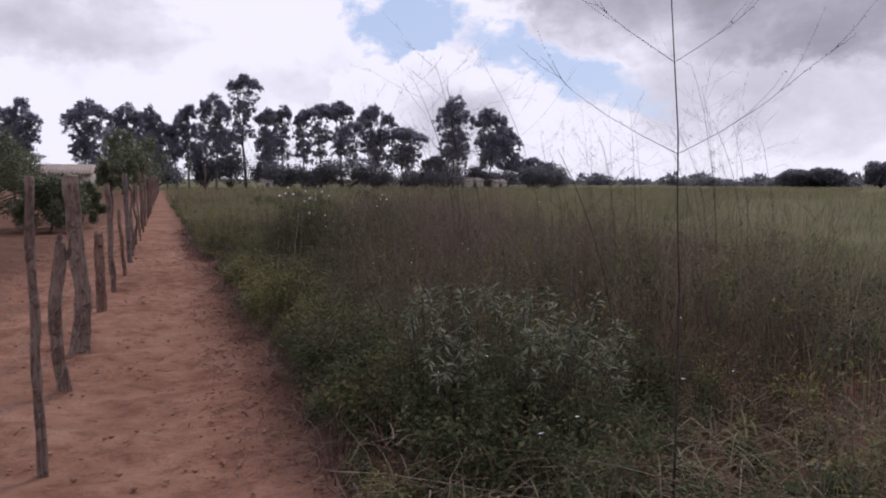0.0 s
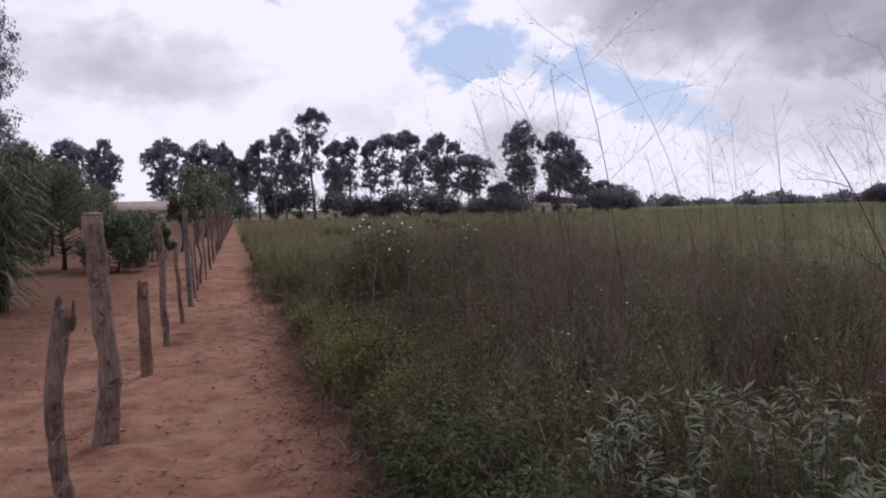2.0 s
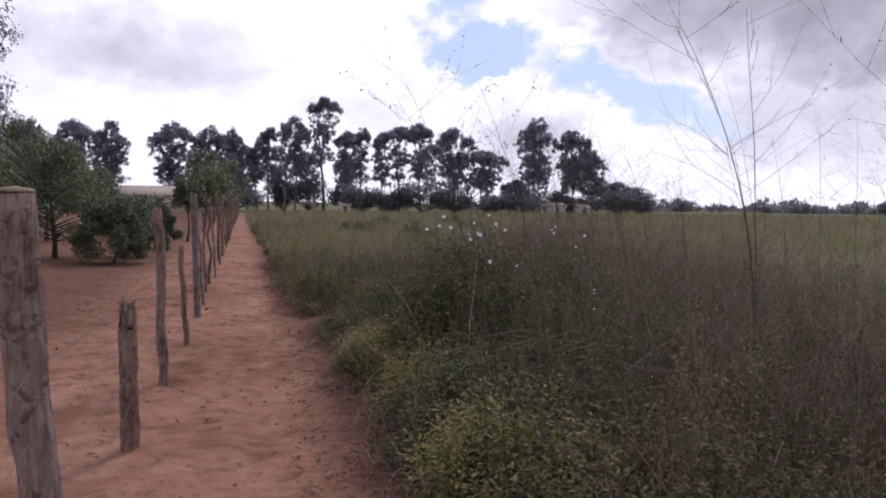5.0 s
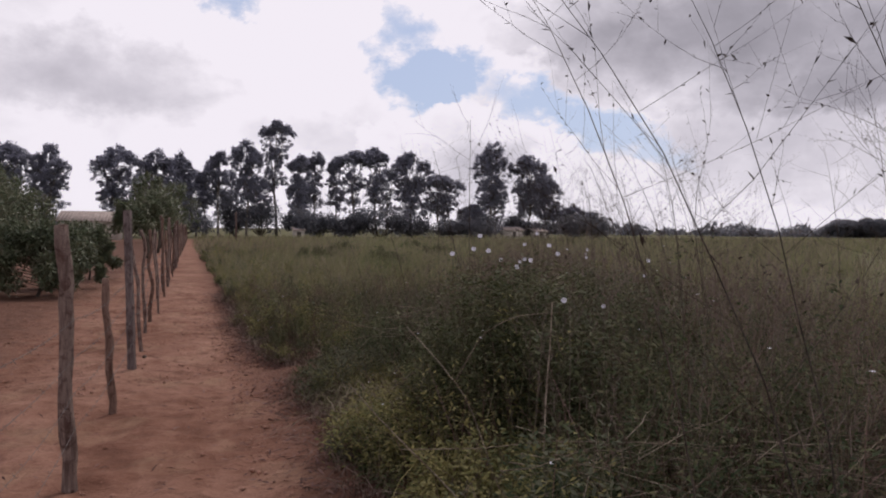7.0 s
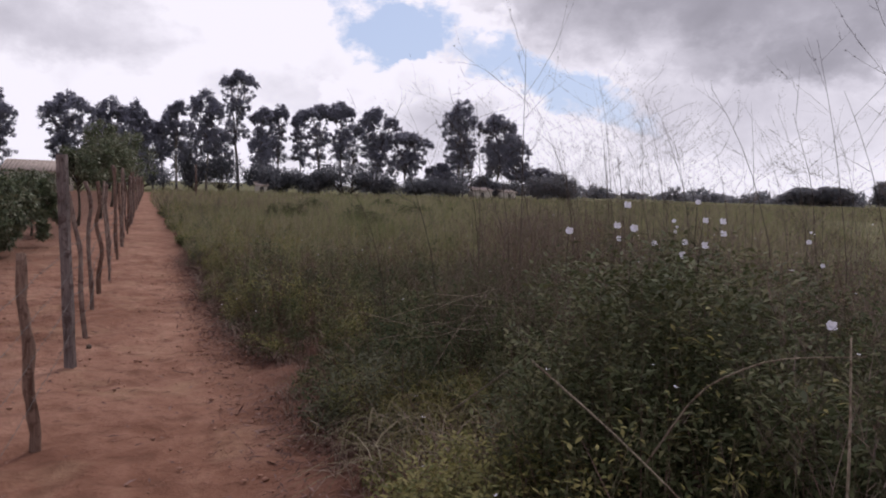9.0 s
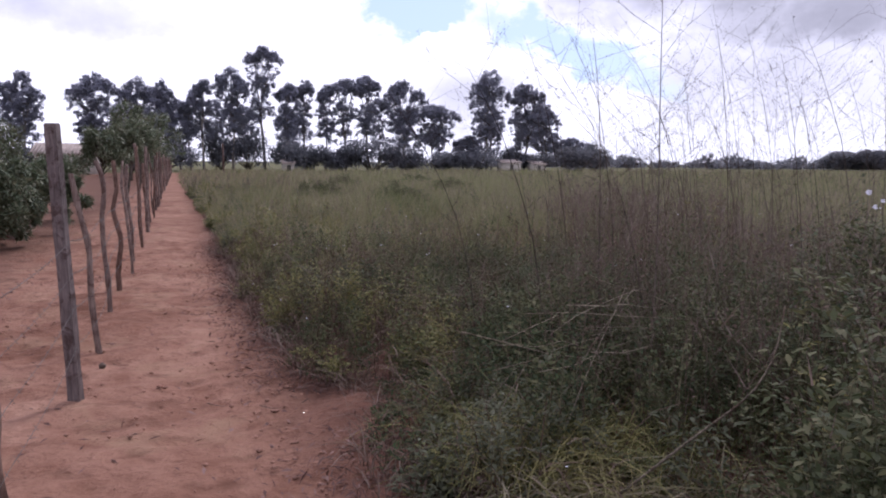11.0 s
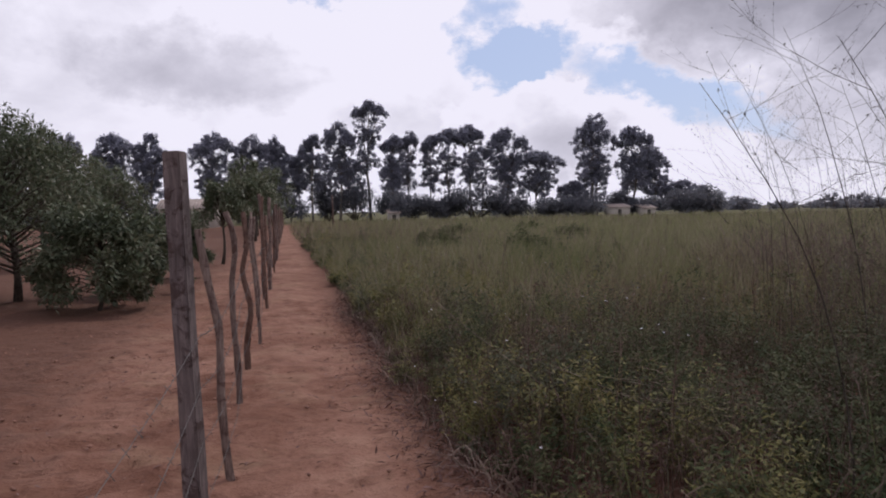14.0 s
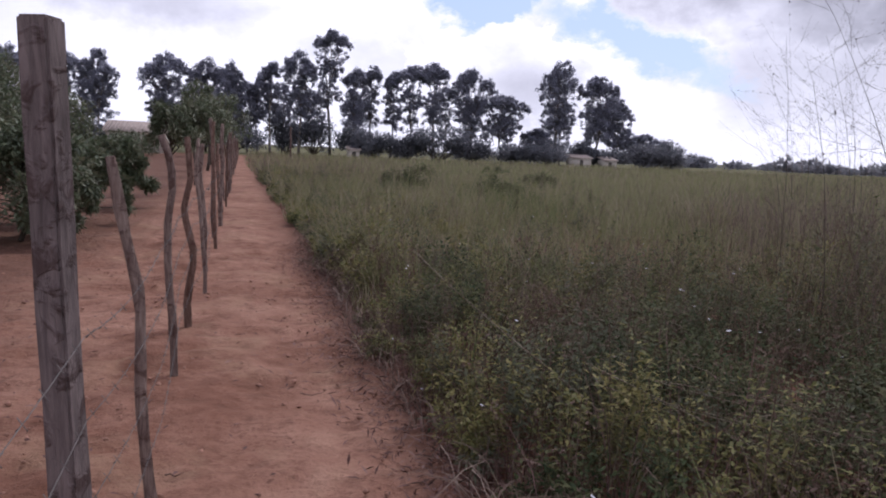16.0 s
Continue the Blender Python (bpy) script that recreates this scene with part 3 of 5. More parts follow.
wires = thing("barbed_wire", (0, 0, 0), "thin galvanised barbed wire strung between the fence posts", "barbed wire")
for j, hz in enumerate((0.35, 0.58, 0.80, 1.02)):
    g = Geo()
    for (xa, ya), (xb, yb) in zip(POSTS[:24], POSTS[1:25]):
        n = 7
        s = np.linspace(0, 1, n)
        off = 0.035
        sag = -0.03 * 4 * s * (1 - s) * (0.5 + prng.random())
        za, zb = hz + 0.02 * math.sin(ya * 3 + j), hz + 0.02 * math.sin(yb * 3 + j)
        pts = np.stack([xa + off + (xb - xa) * s, ya + (yb - ya) * s, za + (zb - za) * s + sag], -1)
        g.add(*tube(pts, np.full(n, 0.0013), 4))
        if ya < 20:
            for u in np.arange(0.05, 1, 0.13 / (yb - ya)):
                c = np.array([xa + off + (xb - xa) * u, ya + (yb - ya) * u, za + (zb - za) * u + np.interp(u, s, sag)])
                for d in ((0.6, 0.3, 0.7), (-0.6, 0.3, 0.7)):
                    d = np.array(d) * 0.015
                    g.add(*tube([c - d, c + d], [0.001, 0.001], 3))
    part("strand", g, M_wire, wires)

# ---- field growth ----
def field_points(n, y0, y1, x1, power=1.0):
    """Places in the field, denser near the path."""
    y = y0 + (y1 - y0) * rng.random(n)
    e = path_edge(y)
    x = e + (x1 - e) * rng.random(n) ** power
    return np.stack([x, y, np.full(n, 0.03)], -1)


def stuff(name, geo, mat, label, category):
    return tagged(part(name, geo, mat), label, category, kind="stuff")


WEEDS = [Geo(), Geo(), Geo(), Geo()]        # dark green, yellow-green, russet, grey-green
stem_g = Geo()


def species(x, y):
    """Which weed holds a place: yellow-green and russet near the path, mixed drifts beyond."""
    n = len(x)
    rim = np.exp(-((x - path_edge(y)) / 0.8) ** 2)
    pick = rng.random(n)
    drift = vnoise(x, y, 1.4, 61)
    red = vnoise(x, y, 1.0, 62)
    kind = np.zeros(n, int)
    kind[(drift > 0.62) & (pick < 0.55)] = 3
    kind[(red > 0.66) & (pick < 0.50)] = 2
    lush = np.clip((y - 11) / 2, 0, 1) * np.clip((16.5 - y) / 2, 0, 1) * np.clip((x - 1.7) / 0.4, 0, 1)
    sunny = np.exp(-((x - 1.5) / 0.7) ** 2) * np.clip(1.6 - np.abs(y - 8.2) / 2.2, 0, 1)
    kind[(vnoise(x, y, 0.9, 63) > 0.72 - 0.24 * rim + 0.3 * lush - 0.22 * sunny) & (pick > 0.45)] = 1
    kind[(y > 15.5) & (pick > 0.55)] = 1
    kind[pick > 0.94] = 2
    kind[(lush > 0.5) & (kind != 2)] = 0
    return kind


def mounds(count, y0, y1, x1, power, per, leaves_each, length, width, big=1.0, lift=1.0, far=False):
    """Weeds grow in mounds of one kind and height, with gaps between them."""
    C = field_points(count, y0, y1, x1, power)
    C = C[rng.random(count) < 1.1 - 0.6 * np.clip((C[:, 1] - 14) / 5, 0, 1)]
    if far:
        C = C[(C[:, 0] > 4.6) | (C[:, 1] > 17.5)]
    n = len(C)
    rad = (0.06 + 0.15 * rng.random(n)) * big
    top = np.maximum(0.15, cover(C[:, 0], C[:, 1]) * (0.5 + 0.75 * rng.random(n))) * lift
    kind = species(C[:, 0], C[:, 1])
    a, d = rng.random((n, per)) * 6.283, np.sqrt(rng.random((n, per)))
    P = np.zeros((n, per, 3))
    P[..., 0] = C[:, None, 0] + np.cos(a) * d * rad[:, None]
    P[..., 1] = C[:, None, 1] + np.sin(a) * d * rad[:, None]
    P[..., 2] = 0.02
    H = top[:, None] * (1 - 0.45 * d ** 2) * (0.7 + 0.4 * rng.random((n, per)))
    P, H, K = P.reshape(-1, 3), H.ravel(), np.repeat(kind, per)
    ok = P[:, 0] > path_edge(P[:, 1]) - 0.04 + 0.22 * rng.random(len(P)) ** 2
    for k, geo in enumerate(WEEDS):
        sel = ok & (K == k)
        if sel.any():
            slim = (1.0, 1.0, 0.75, 1.1)[k]
            herbs(geo, stem_g, P[sel], H[sel], leaves_each, length * slim, width * slim, 0.55, 0.05, far)


mounds(900, -0.5, 21, 4.0, 1.5, 11, 26, 0.034, 0.013)
mounds(760, 1.5, 18, 6.0, 0.8, 11, 24, 0.034, 0.0135, 1.1)
mounds(120, 1.0, 17, 3.2, 1.2, 6, 40, 0.040, 0.016, 0.8, 1.35)
mounds(560, 0.5, 18, 9, 0.9, 10, 24, 0.045, 0.017, 1.5, 1.1, True)
mounds(420, 3, 34, 12, 1.1, 10, 20, 0.06, 0.022, 2.0, 1.0, True)
mounds(620, 17, 44, 3.4, 1.6, 9, 22, 0.05, 0.019, 1.5, 1.15, True)
mounds(260, -9, -2.0, 7, 0.9, 9, 14, 0.05, 0.02, 1.6)
for geo, mat, words in zip(WEEDS, (M_herb, M_yellow, M_russet, M_greygreen), ("dense dark green leafy weeds covering the field", "yellow-green leafy weeds in drifts along the path", "russet drying weeds scattered through the field", "grey-green leafy weeds in drifts over the field")):
    stuff("weed_leaves", geo, mat, words, "weeds")
stuff("weed_stems", stem_g, M_weedstem, "thin dry stems among the leafy weeds", "weeds")

grass_g, brown_g, straw_g = Geo(), Geo(), Geo()


def panicles(geo, c, height, count, length, width):
    """Fine seed branches on the upper part of each stem."""
    n = len(c)
    for _ in range(count):
        s = 0.6 + 0.4 * rng.random(n)
        seg = c.shape[1] - 1
        f = s * seg
        i0 = np.minimum(f.astype(int), seg - 1)
        w = (f - i0)[:, None]
        b = c[np.arange(n), i0] * (1 - w) + c[np.arange(n), i0 + 1] * w
        v, q, _c = blades(b, length * (0.5 + rng.random(n)), rng.random(n) * 6.283, 0.4 + 0.6 * rng.random(n), np.full(n, width), 1)
        geo.add(v, q)


# seeding grass, brown
P = field_points(15000, -0.5, 30, 9, 1.1)
keep = rng.random(len(P)) < (0.10 + 0.9 * tall_zone(P[:, 0], P[:, 1])) * np.clip(vnoise(P[:, 0], P[:, 1], 0.9, 71) * 2.2 - 0.4, 0.1, 1)
P = P[keep & (trampled(P[:, 0], P[:, 1]) < 0.3)]
hh = cover(P[:, 0], P[:, 1]) * (0.7 + 0.9 * rng.random(len(P)))
v, q, c = blades(P, hh, rng.random(len(P)) * 6.283, 0.1 + 0.7 * rng.random(len(P)), 0.0025 + 0.0025 * rng.random(len(P)), 3)
brown_g.add(v, q)
panicles(brown_g, c, hh, 9, 0.07, 0.004)
# a taller, looser stand of it over the weeds
P = field_points(4200, 1, 19, 8, 1.0)
P = P[(tall_zone(P[:, 0], P[:, 1]) > 0.4) & (trampled(P[:, 0], P[:, 1]) < 0.2) & (vnoise(P[:, 0], P[:, 1], 1.1, 50) > 0.42)]
hh = 0.85 + 0.65 * rng.random(len(P)) * (0.5 + vnoise(P[:, 0], P[:, 1], 1.1, 50))
v, q, c = blades(P, hh, rng.random(len(P)) * 6.283, 0.05 + 0.45 * rng.random(len(P)), 0.0022 + 0.0018 * rng.random(len(P)), 3)
brown_g.add(v, q)
panicles(brown_g, c, hh, 13, 0.08, 0.0035)
# fine reddish seed heads that stand as a haze over the leaves
haze_g = Geo()
P = field_points(3600, 0.5, 24, 9, 1.0)
P = P[(vnoise(P[:, 0], P[:, 1], 1.3, 77) > 0.40) & (trampled(P[:, 0], P[:, 1]) < 0.3)]
hh = np.maximum(0.3, cover(P[:, 0], P[:, 1])) * (0.9 + 0.45 * rng.random(len(P)))
herbs(haze_g, haze_g, P, hh, 26, 0.017, 0.008, 0.28, 0.06, True)
# green grass
P = field_points(48000, -0.5, 34, 14, 1.2)
keep = rng.random(len(P)) < 1 - 0.6 * tall_zone(P[:, 0], P[:, 1]) - 0.94 * ((P[:, 0] < 4.2) & (P[:, 1] < 16))
P = P[keep]
hh = cover(P[:, 0], P[:, 1]) * (0.6 + 0.6 * rng.random(len(P)))
v, q, c = blades(P, hh, rng.random(len(P)) * 6.283, 0.2 + 0.6 * rng.random(len(P)), 0.006 + 0.005 * rng.random(len(P)), 2)
grass_g.add(v, q)
# further out the blades stand for whole tufts
for count, y0, y1, xl, w, hmul in ((40000, 22, 60, 60, 0.02, 1.0), (34000, 45, 112, 150, 0.05, 1.0)):
    y = y0 + (y1 - y0) * rng.random(count)
    e = path_edge(y)
    P = np.stack([e + (xl * y / y1 - e) * rng.random(count), y, np.zeros(count)], -1)
    hh = cover(P[:, 0], P[:, 1]) * (0.7 + 0.6 * rng.random(count))
    tall = rng.random(count) < 0.1 + 0.75 * np.clip(vnoise(P[:, 0], P[:, 1], 5, 12) * 1.6 - 0.45, 0, 1) * (0.5 + 0.5 * tall_zone(P[:, 0], P[:, 1]))
    for sel, geo in ((tall, brown_g), (~tall, grass_g)):
        v, q, c = blades(P[sel], hh[sel], rng.random(sel.sum()) * 6.283, 0.2 + 0.5 * rng.random(sel.sum()), np.full(sel.sum(), w) * (0.5 + rng.random(sel.sum())), 1)
        geo.add(v, q)
# wide side fields to the horizon of the right-hand view
count = 26000
P = np.stack([7 + 110 * rng.random(count) ** 1.6, 1 + 60 * rng.random(count), np.zeros(count)], -1)
hh = cover(P[:, 0], P[:, 1]) * (0.8 + 0.6 * rng.random(count))
tall = rng.random(count) < 0.15 + 0.8 * tall_zone(P[:, 0], P[:, 1])
for sel, geo in ((tall, brown_g), (~tall, grass_g)):
    m = sel.sum()
    v, q, c = blades(P[sel], hh[sel], rng.random(m) * 6.283, 0.2 + 0.4 * rng.random(m), 0.012 + 0.0006 * P[sel, 0] * rng.random(m), 2)
    geo.add(v, q)
stuff("seed_heads", haze_g, M_russet, "fine reddish seed heads hanging over the weeds", "weeds")
stuff("seeding_grass", brown_g, M_brown, "tall brown seeding grass standing in the field", "grass")
stuff("green_grass", grass_g, M_green, "olive green grass covering the open field", "grass")

# dry straw lying along the edge of the path and over the flattened patch
n = 3600
P = field_points(n, -0.5, 22, 2.0, 1.8)
P[:, 0] -= 0.12
P[:, 2] = 0.03 + 0.10 * rng.random(len(P)) * (1 + 2 * (P[:, 0] > 1.2))
n = len(P)
v, q, c = blades(P, 0.09 + 0.14 * rng.random(n), rng.random(n) * 6.283, 1.0 + 1.6 * rng.random(n), 0.004 + 0.006 * rng.random(n), 3, droop=0.25)
straw_g.add(v, q)
# long flattened blades over the trodden patch
P2 = np.concatenate([scatter(3000, 1.1, 4.8, -0.6, 2.2), scatter(900, 1.0, 2.6, 9.3, 10.6)])
P2 = P2[trampled(P2[:, 0], P2[:, 1]) > 0.2]
P2[:, 2] = 0.03 + 0.16 * rng.random(len(P2))
n = len(P2)
flat_g = Geo()
v, q, c = blades(P2, 0.10 + 0.16 * rng.random(n), rng.random(n) * 6.283, 1.2 + 2.0 * rng.random(n), 0.004 + 0.007 * rng.random(n), 4, droop=0.3)
flat_g.add(v, q)
stuff("flattened_grass", flat_g, M_flat, "pale dry grass trodden flat beside the path", "grass")
# dead stalks under the leafy rim, and dry arching blades through it
n = 3000
P = field_points(n, -0.5, 20, 1.75, 1.6)
P[:, 0] -= 0.06
v, q, c = blades(P, 0.08 + 0.20 * rng.random(n), rng.random(n) * 6.283, 0.1 + 0.5 * rng.random(n), 0.003 + 0.003 * rng.random(n), 2)
straw_g.add(v, q)
n = 500
P = field_points(n, 0, 20, 3.0, 1.5)
v, q, c = blades(P, np.maximum(0.25, cover(P[:, 0], P[:, 1])) * (0.7 + 0.5 * rng.random(n)), rng.random(n) * 6.283, 0.5 + 1.0 * rng.random(n), 0.006 + 0.006 * rng.random(n), 5, droop=0.2)
straw_g.add(v, q)
dead_g = Geo()
n = 21000
y = 22 * rng.random(n) - 0.5
P = np.stack([path_edge(y) + rng.normal(0.03, 0.20, n), y, 0.012 + 0.05 * rng.random(n) ** 2], -1)
v, q = leaves(P, np.stack([rng.normal(0, 1, n), rng.normal(0, 1, n), rng.normal(0.1, 0.35, n)], -1), 0.03 + 0.09 * rng.random(n) ** 2, 0.004 + 0.012 * rng.random(n) ** 2)
dead_g.add(v, q)
n = 3600
y = 22 * rng.random(n) - 0.5
P = np.stack([path_edge(y) + 0.02 + 0.35 * rng.random(n), y, np.full(n, 0.02)], -1)
v, q, c = blades(P, 0.05 + 0.16 * rng.random(n), rng.random(n) * 6.283, 0.2 + 1.2 * rng.random(n), 0.003 + 0.004 * rng.random(n), 2)
dead_g.add(v, q)
n = 5000
P = field_points(n, 1, 19, 6.0, 1.2)
v, q, c = blades(P, np.maximum(0.2, cover(P[:, 0], P[:, 1])) * (0.6 + 0.7 * rng.random(n)), rng.random(n) * 6.283, 0.1 + 0.7 * rng.random(n), 0.003 + 0.003 * rng.random(n), 2)
dead_g.add(v, q)
yel_g = Geo()
for cx, cy, wx, wy, n in ((1.55, 8.0, 0.45, 0.9, 700), (1.65, 10.6, 0.5, 0.7, 1500), (1.5, 11.6, 0.35, 0.5, 300), (1.5, 5.3, 0.35, 0.8, 150), (2.6, 7.2, 0.5, 0.6, 160)):
    P = np.stack([rng.normal(cx, wx * 0.6, n), rng.normal(cy, wy * 0.6, n), np.full(n, 0.03)], -1)
    P = P[P[:, 0] > path_edge(P[:, 1]) + 0.28]
    n = len(P)
    v, q, c = blades(P, np.clip(cover(P[:, 0], P[:, 1]), 0.34, 0.62) * (0.65 + 0.5 * rng.random(n)), rng.random(n) * 6.283, 0.4 + 0.8 * rng.random(n), 0.005 + 0.005 * rng.random(n), 5, droop=0.45)
    yel_g.add(v, q)
stuff("yellowing_grass", yel_g, M_yellow, "tufts of yellowing grass arching over the path edge", "grass")
stuff("dead_litter", dead_g, M_dead, "dark reddish dead leaves and stalks along the path edge", "litter")
stuff("dry_straw", straw_g, M_straw, "dry straw and dead grass along the path edge", "straw")

# ---- trees ----
def crown_leaves(geo, centres, radii, per, length, width, droop=0.3):
    """Clumps of leaves round the given centres, thinner towards their rims."""
    for c, r in zip(centres, radii):
        n = int(per * max(0.4, r[0] * r[2]))
        d = unit(rng.normal(0, 1, (n, 3)))
        rad = (0.35 + 0.65 * rng.random(n)) * (0.8 + 0.3 * vnoise(d[:, 0] * 3, d[:, 1] * 3 + d[:, 2] * 2, 0.8, 31))
        b = c + d * rad[:, None] * r
        way = d * 0.6 + rng.normal(0, 0.6, (n, 3))
        way[:, 2] -= droop
        shape = small_leaves if length > 0.29 else leaves
        geo.add(*shape(b, way, length * (0.6 + 0.8 * rng.random(n)), width * (0.6 + 0.8 * rng.random(n))))


def tuft(geo, centres, radius, each, length, width, droop):
    """Small hanging tufts of leaves, one at each centre."""
    n = len(centres)
    d = unit(rng.normal(0, 1, (n, each, 3))) * (rng.random((n, each, 1)) ** 0.5)
    b = centres[:, None, :] + d * np.asarray(radius)[:, None, None] * [1, 1, 0.85]
    way = d * 0.7 + rng.normal(0, 0.55, d.shape)
    way[..., 2] -= droop
    m = n * each
    geo.add(*small_leaves(b.reshape(m, 3), way.reshape(m, 3), length * (0.6 + 0.8 * rng.random(m)), width * (0.6 + 0.8 * rng.random(m))))


def eucalyptus(x, y, height, wide, seed, bare=0.42, dome=0.42, leaf=(0.36, 0.15), dense=1.0, fork=0.45, group="eucalyptus row beyond the field",
               label="tall slender eucalyptus with pale forking limbs and a dark rounded crown"):
    """bare: share of the height without leaves; dome: share that the closed crown takes at the top; fork: where the limbs part."""
    r = np.random.default_rng(seed)
    wide *= 1.18
    t = thing("eucalyptus_tree", (x, y, 0), label, "tree", group)
    wood, crown = Geo(), Geo()
    k = height / 15
    base_h = height * fork * 0.72
    lean = r.normal(0, 0.25, 2)
    s = np.linspace(0, 1, 5)
    stem = np.stack([lean[0] * s ** 2, lean[1] * s ** 2, base_h * s], -1)
    wood.add(*tube(stem, (0.19 - 0.06 * s) * k + 0.02, 7, 0.08, seed))
    lobes = []
    limbs = max(2, int(round(wide / 1.7)))
    deep = height * dome * 0.85
    for i in range(limbs):
        side = (i + 0.5) / limbs * 2 - 1
        out = wide * 0.5 * 0.72 * side
        tip = np.array([out + r.normal(0, 0.15), r.uniform(-0.3, 0.3) * wide, height - deep * (0.30 + 0.42 * abs(side) ** 1.5 * r.uniform(0.5, 1.2))])
        if i == limbs // 2:
            tip[2], tip[0] = height - deep * 0.24, tip[0] * 0.4
        u = np.linspace(0, 1, 6)[:, None]
        limb = stem[-1] * (1 - u) + tip * u
        limb[:, :2] -= (tip[:2] - stem[-1][:2]) * (0.22 * np.sin(u * math.pi))
        limb[1:-1, :2] += r.normal(0, 0.10, (4, 2))
        wood.add(*tube(limb, (0.10 * k) * np.linspace(1, 0.25, 6) + 0.012, 5))
        size = np.array([wide * r.uniform(0.22, 0.30), wide * r.uniform(0.22, 0.30), deep * r.uniform(0.30, 0.42)])
        lobes.append((tip, size, limb))
    for tip, size, limb in lobes:
        n = int(44 * dense)
        d = unit(r.normal(0, 1, (n, 3)))
        d[:, 2] = np.abs(d[:, 2]) * 1.2 - 0.42
        c = tip + d * size * (0.55 + 0.5 * r.random((n, 1)))
        tuft(crown, c, (0.22 + 0.30 * r.random(n)) * (0.6 + 0.4 * k), int(36 * dense), leaf[0], leaf[1], 0.5)
        # thinner sprays hang on side twigs below the closed crown
        m = int((18 + 8 * r.random()) * dense)
        for _ in range(m):
            f = r.uniform(0.05, 0.85)
            b = np.array([np.interp(f, np.linspace(0, 1, 6), limb[:, q]) for q in range(3)])
            reach = wide * r.uniform(0.08, 0.36)
            a = r.random() * 6.283
            e = b + np.array([math.cos(a) * reach, math.sin(a) * reach, r.uniform(-0.3, 0.5)])
            if e[2] < height * bare:
                continue
            wood.add(*tube([b, b * 0.5 + e * 0.5 + [0, 0, 0.15], e], [0.035 * k + 0.008, 0.022 * k + 0.006, 0.012], 4))
            c = e + r.normal(0, 0.30, (3, 3)) * [1, 1, 1.1]
            tuft(crown, c, 0.20 + 0.32 * r.random(3), int(r.uniform(18, 56) * dense), leaf[0] * 0.85, leaf[1] * 0.85, 0.8)
    part("trunk", wood, M_trunk, t)
    part("crown", crown, M_euc_hazed, t)
    return t


# x, height, crown width, bare share, closed share, fork
ROW = ((-32.9, 13.4, 5.4, 0.3, 0.5, 0.4), (-26.3, 13.8, 5.7, 0.3, 0.5, 0.4), (-20.7, 13.3, 4.8, 0.25, 0.5, 0.45), (-12.2, 13.8, 5.2, 0.2, 0.42, 0.4), (-6.3, 13.1, 4.8, 0.2, 0.46, 0.4), (-2.7, 12.7, 4.6, 0.2, 0.5, 0.4),
       (1.0, 11.4, 3.0, 0.2, 0.45, 0.5), (2.9, 13.7, 3.6, 0.28, 0.42, 0.5), (7.2, 15.5, 4.9, 0.30, 0.42, 0.5), (12.1, 18.9, 4.4, 0.34, 0.22, 0.55))
ROW_EAST = ((15.3, 13.1, 3.6, 0.35, 0.34, 0.5), (18.3, 14.0, 3.6, 0.38, 0.44, 0.42), (21.7, 13.8, 3.4, 0.36, 0.42, 0.40), (25.0, 14.6, 5.0, 0.40, 0.26, 0.38), (28.8, 15.7, 4.4, 0.30, 0.34, 0.5),
            (34.4, 14.8, 5.7, 0.30, 0.42, 0.42), (40.2, 11.3, 6.6, 0.36, 0.40, 0.36), (46.0, 6.0, 4.4, 0.15, 0.6, 0.3), (50.0, 17.0, 6.6, 0.25, 0.50, 0.42), (57.6, 15.5, 5.6, 0.25, 0.44, 0.42), (61.8, 12.6, 6.0, 0.2, 0.62, 0.35), (66.6, 6.0, 6.0, 0.1, 0.7, 0.25))
for i, (x, h, w, bare, dome, fork) in enumerate(ROW + ROW_EAST):
    eucalyptus(x, 120 + prng.uniform(-1.5, 1.5), h, w, 300 + i, bare, dome, fork=fork)
# a second, thinner rank behind
for i, (x, h, w) in enumerate(((-29.5, 11.0, 5.0), (-23.5, 10.5, 4.6), (-9.2, 10.5, 4.6), (-4.6, 9.8, 4.4), (-0.5, 10.5, 4.4), (4.9, 11.0, 4.4), (9.6, 10.2, 4.0), (16.8, 9.6, 4.2), (31.8, 12.2, 4.4), (37.2, 10.0, 4.2), (53.6, 11.4, 5.0), (59.6, 10.8, 5.0))):
    eucalyptus(x, 126 + prng.uniform(-2, 3), h, w, 340 + i, 0.25, 0.38, dense=0.65)


def shrub(x, y, height, wide, seed, label, group, mat=None, leaf=(0.5, 0.22), per=60, name="shrub", clumps=9):
    r = np.random.default_rng(seed)
    t = thing(name, (x, y, 0), label, "shrub", group)
    wood, crown = Geo(), Geo()
    cs, rs = [], []
    for i in range(clumps):
        a, d = r.random() * 6.283, wide * 0.36 * math.sqrt(r.random())
        k = wide * (0.18 + 0.12 * r.random())
        c = np.array([math.cos(a) * d, math.sin(a) * d, height * (0.30 + 0.48 * r.random())])
        cs.append(c)
        rs.append(np.array([k, k, min(k, height * 0.3)]))
        wood.add(*tube([np.zeros(3), c * [0.5, 0.5, 0.4], c], [0.03 * height / 2, 0.02 * height / 2, 0.008 * height], 5))
    crown_leaves(crown, cs, rs, per / (wide * height * 0.04 + 0.2), leaf[0], leaf[1], 0.1)
    part("branch_frame", wood, M_twig, t)
    part("crown", crown, mat or M_far_hazed, t)
    return t


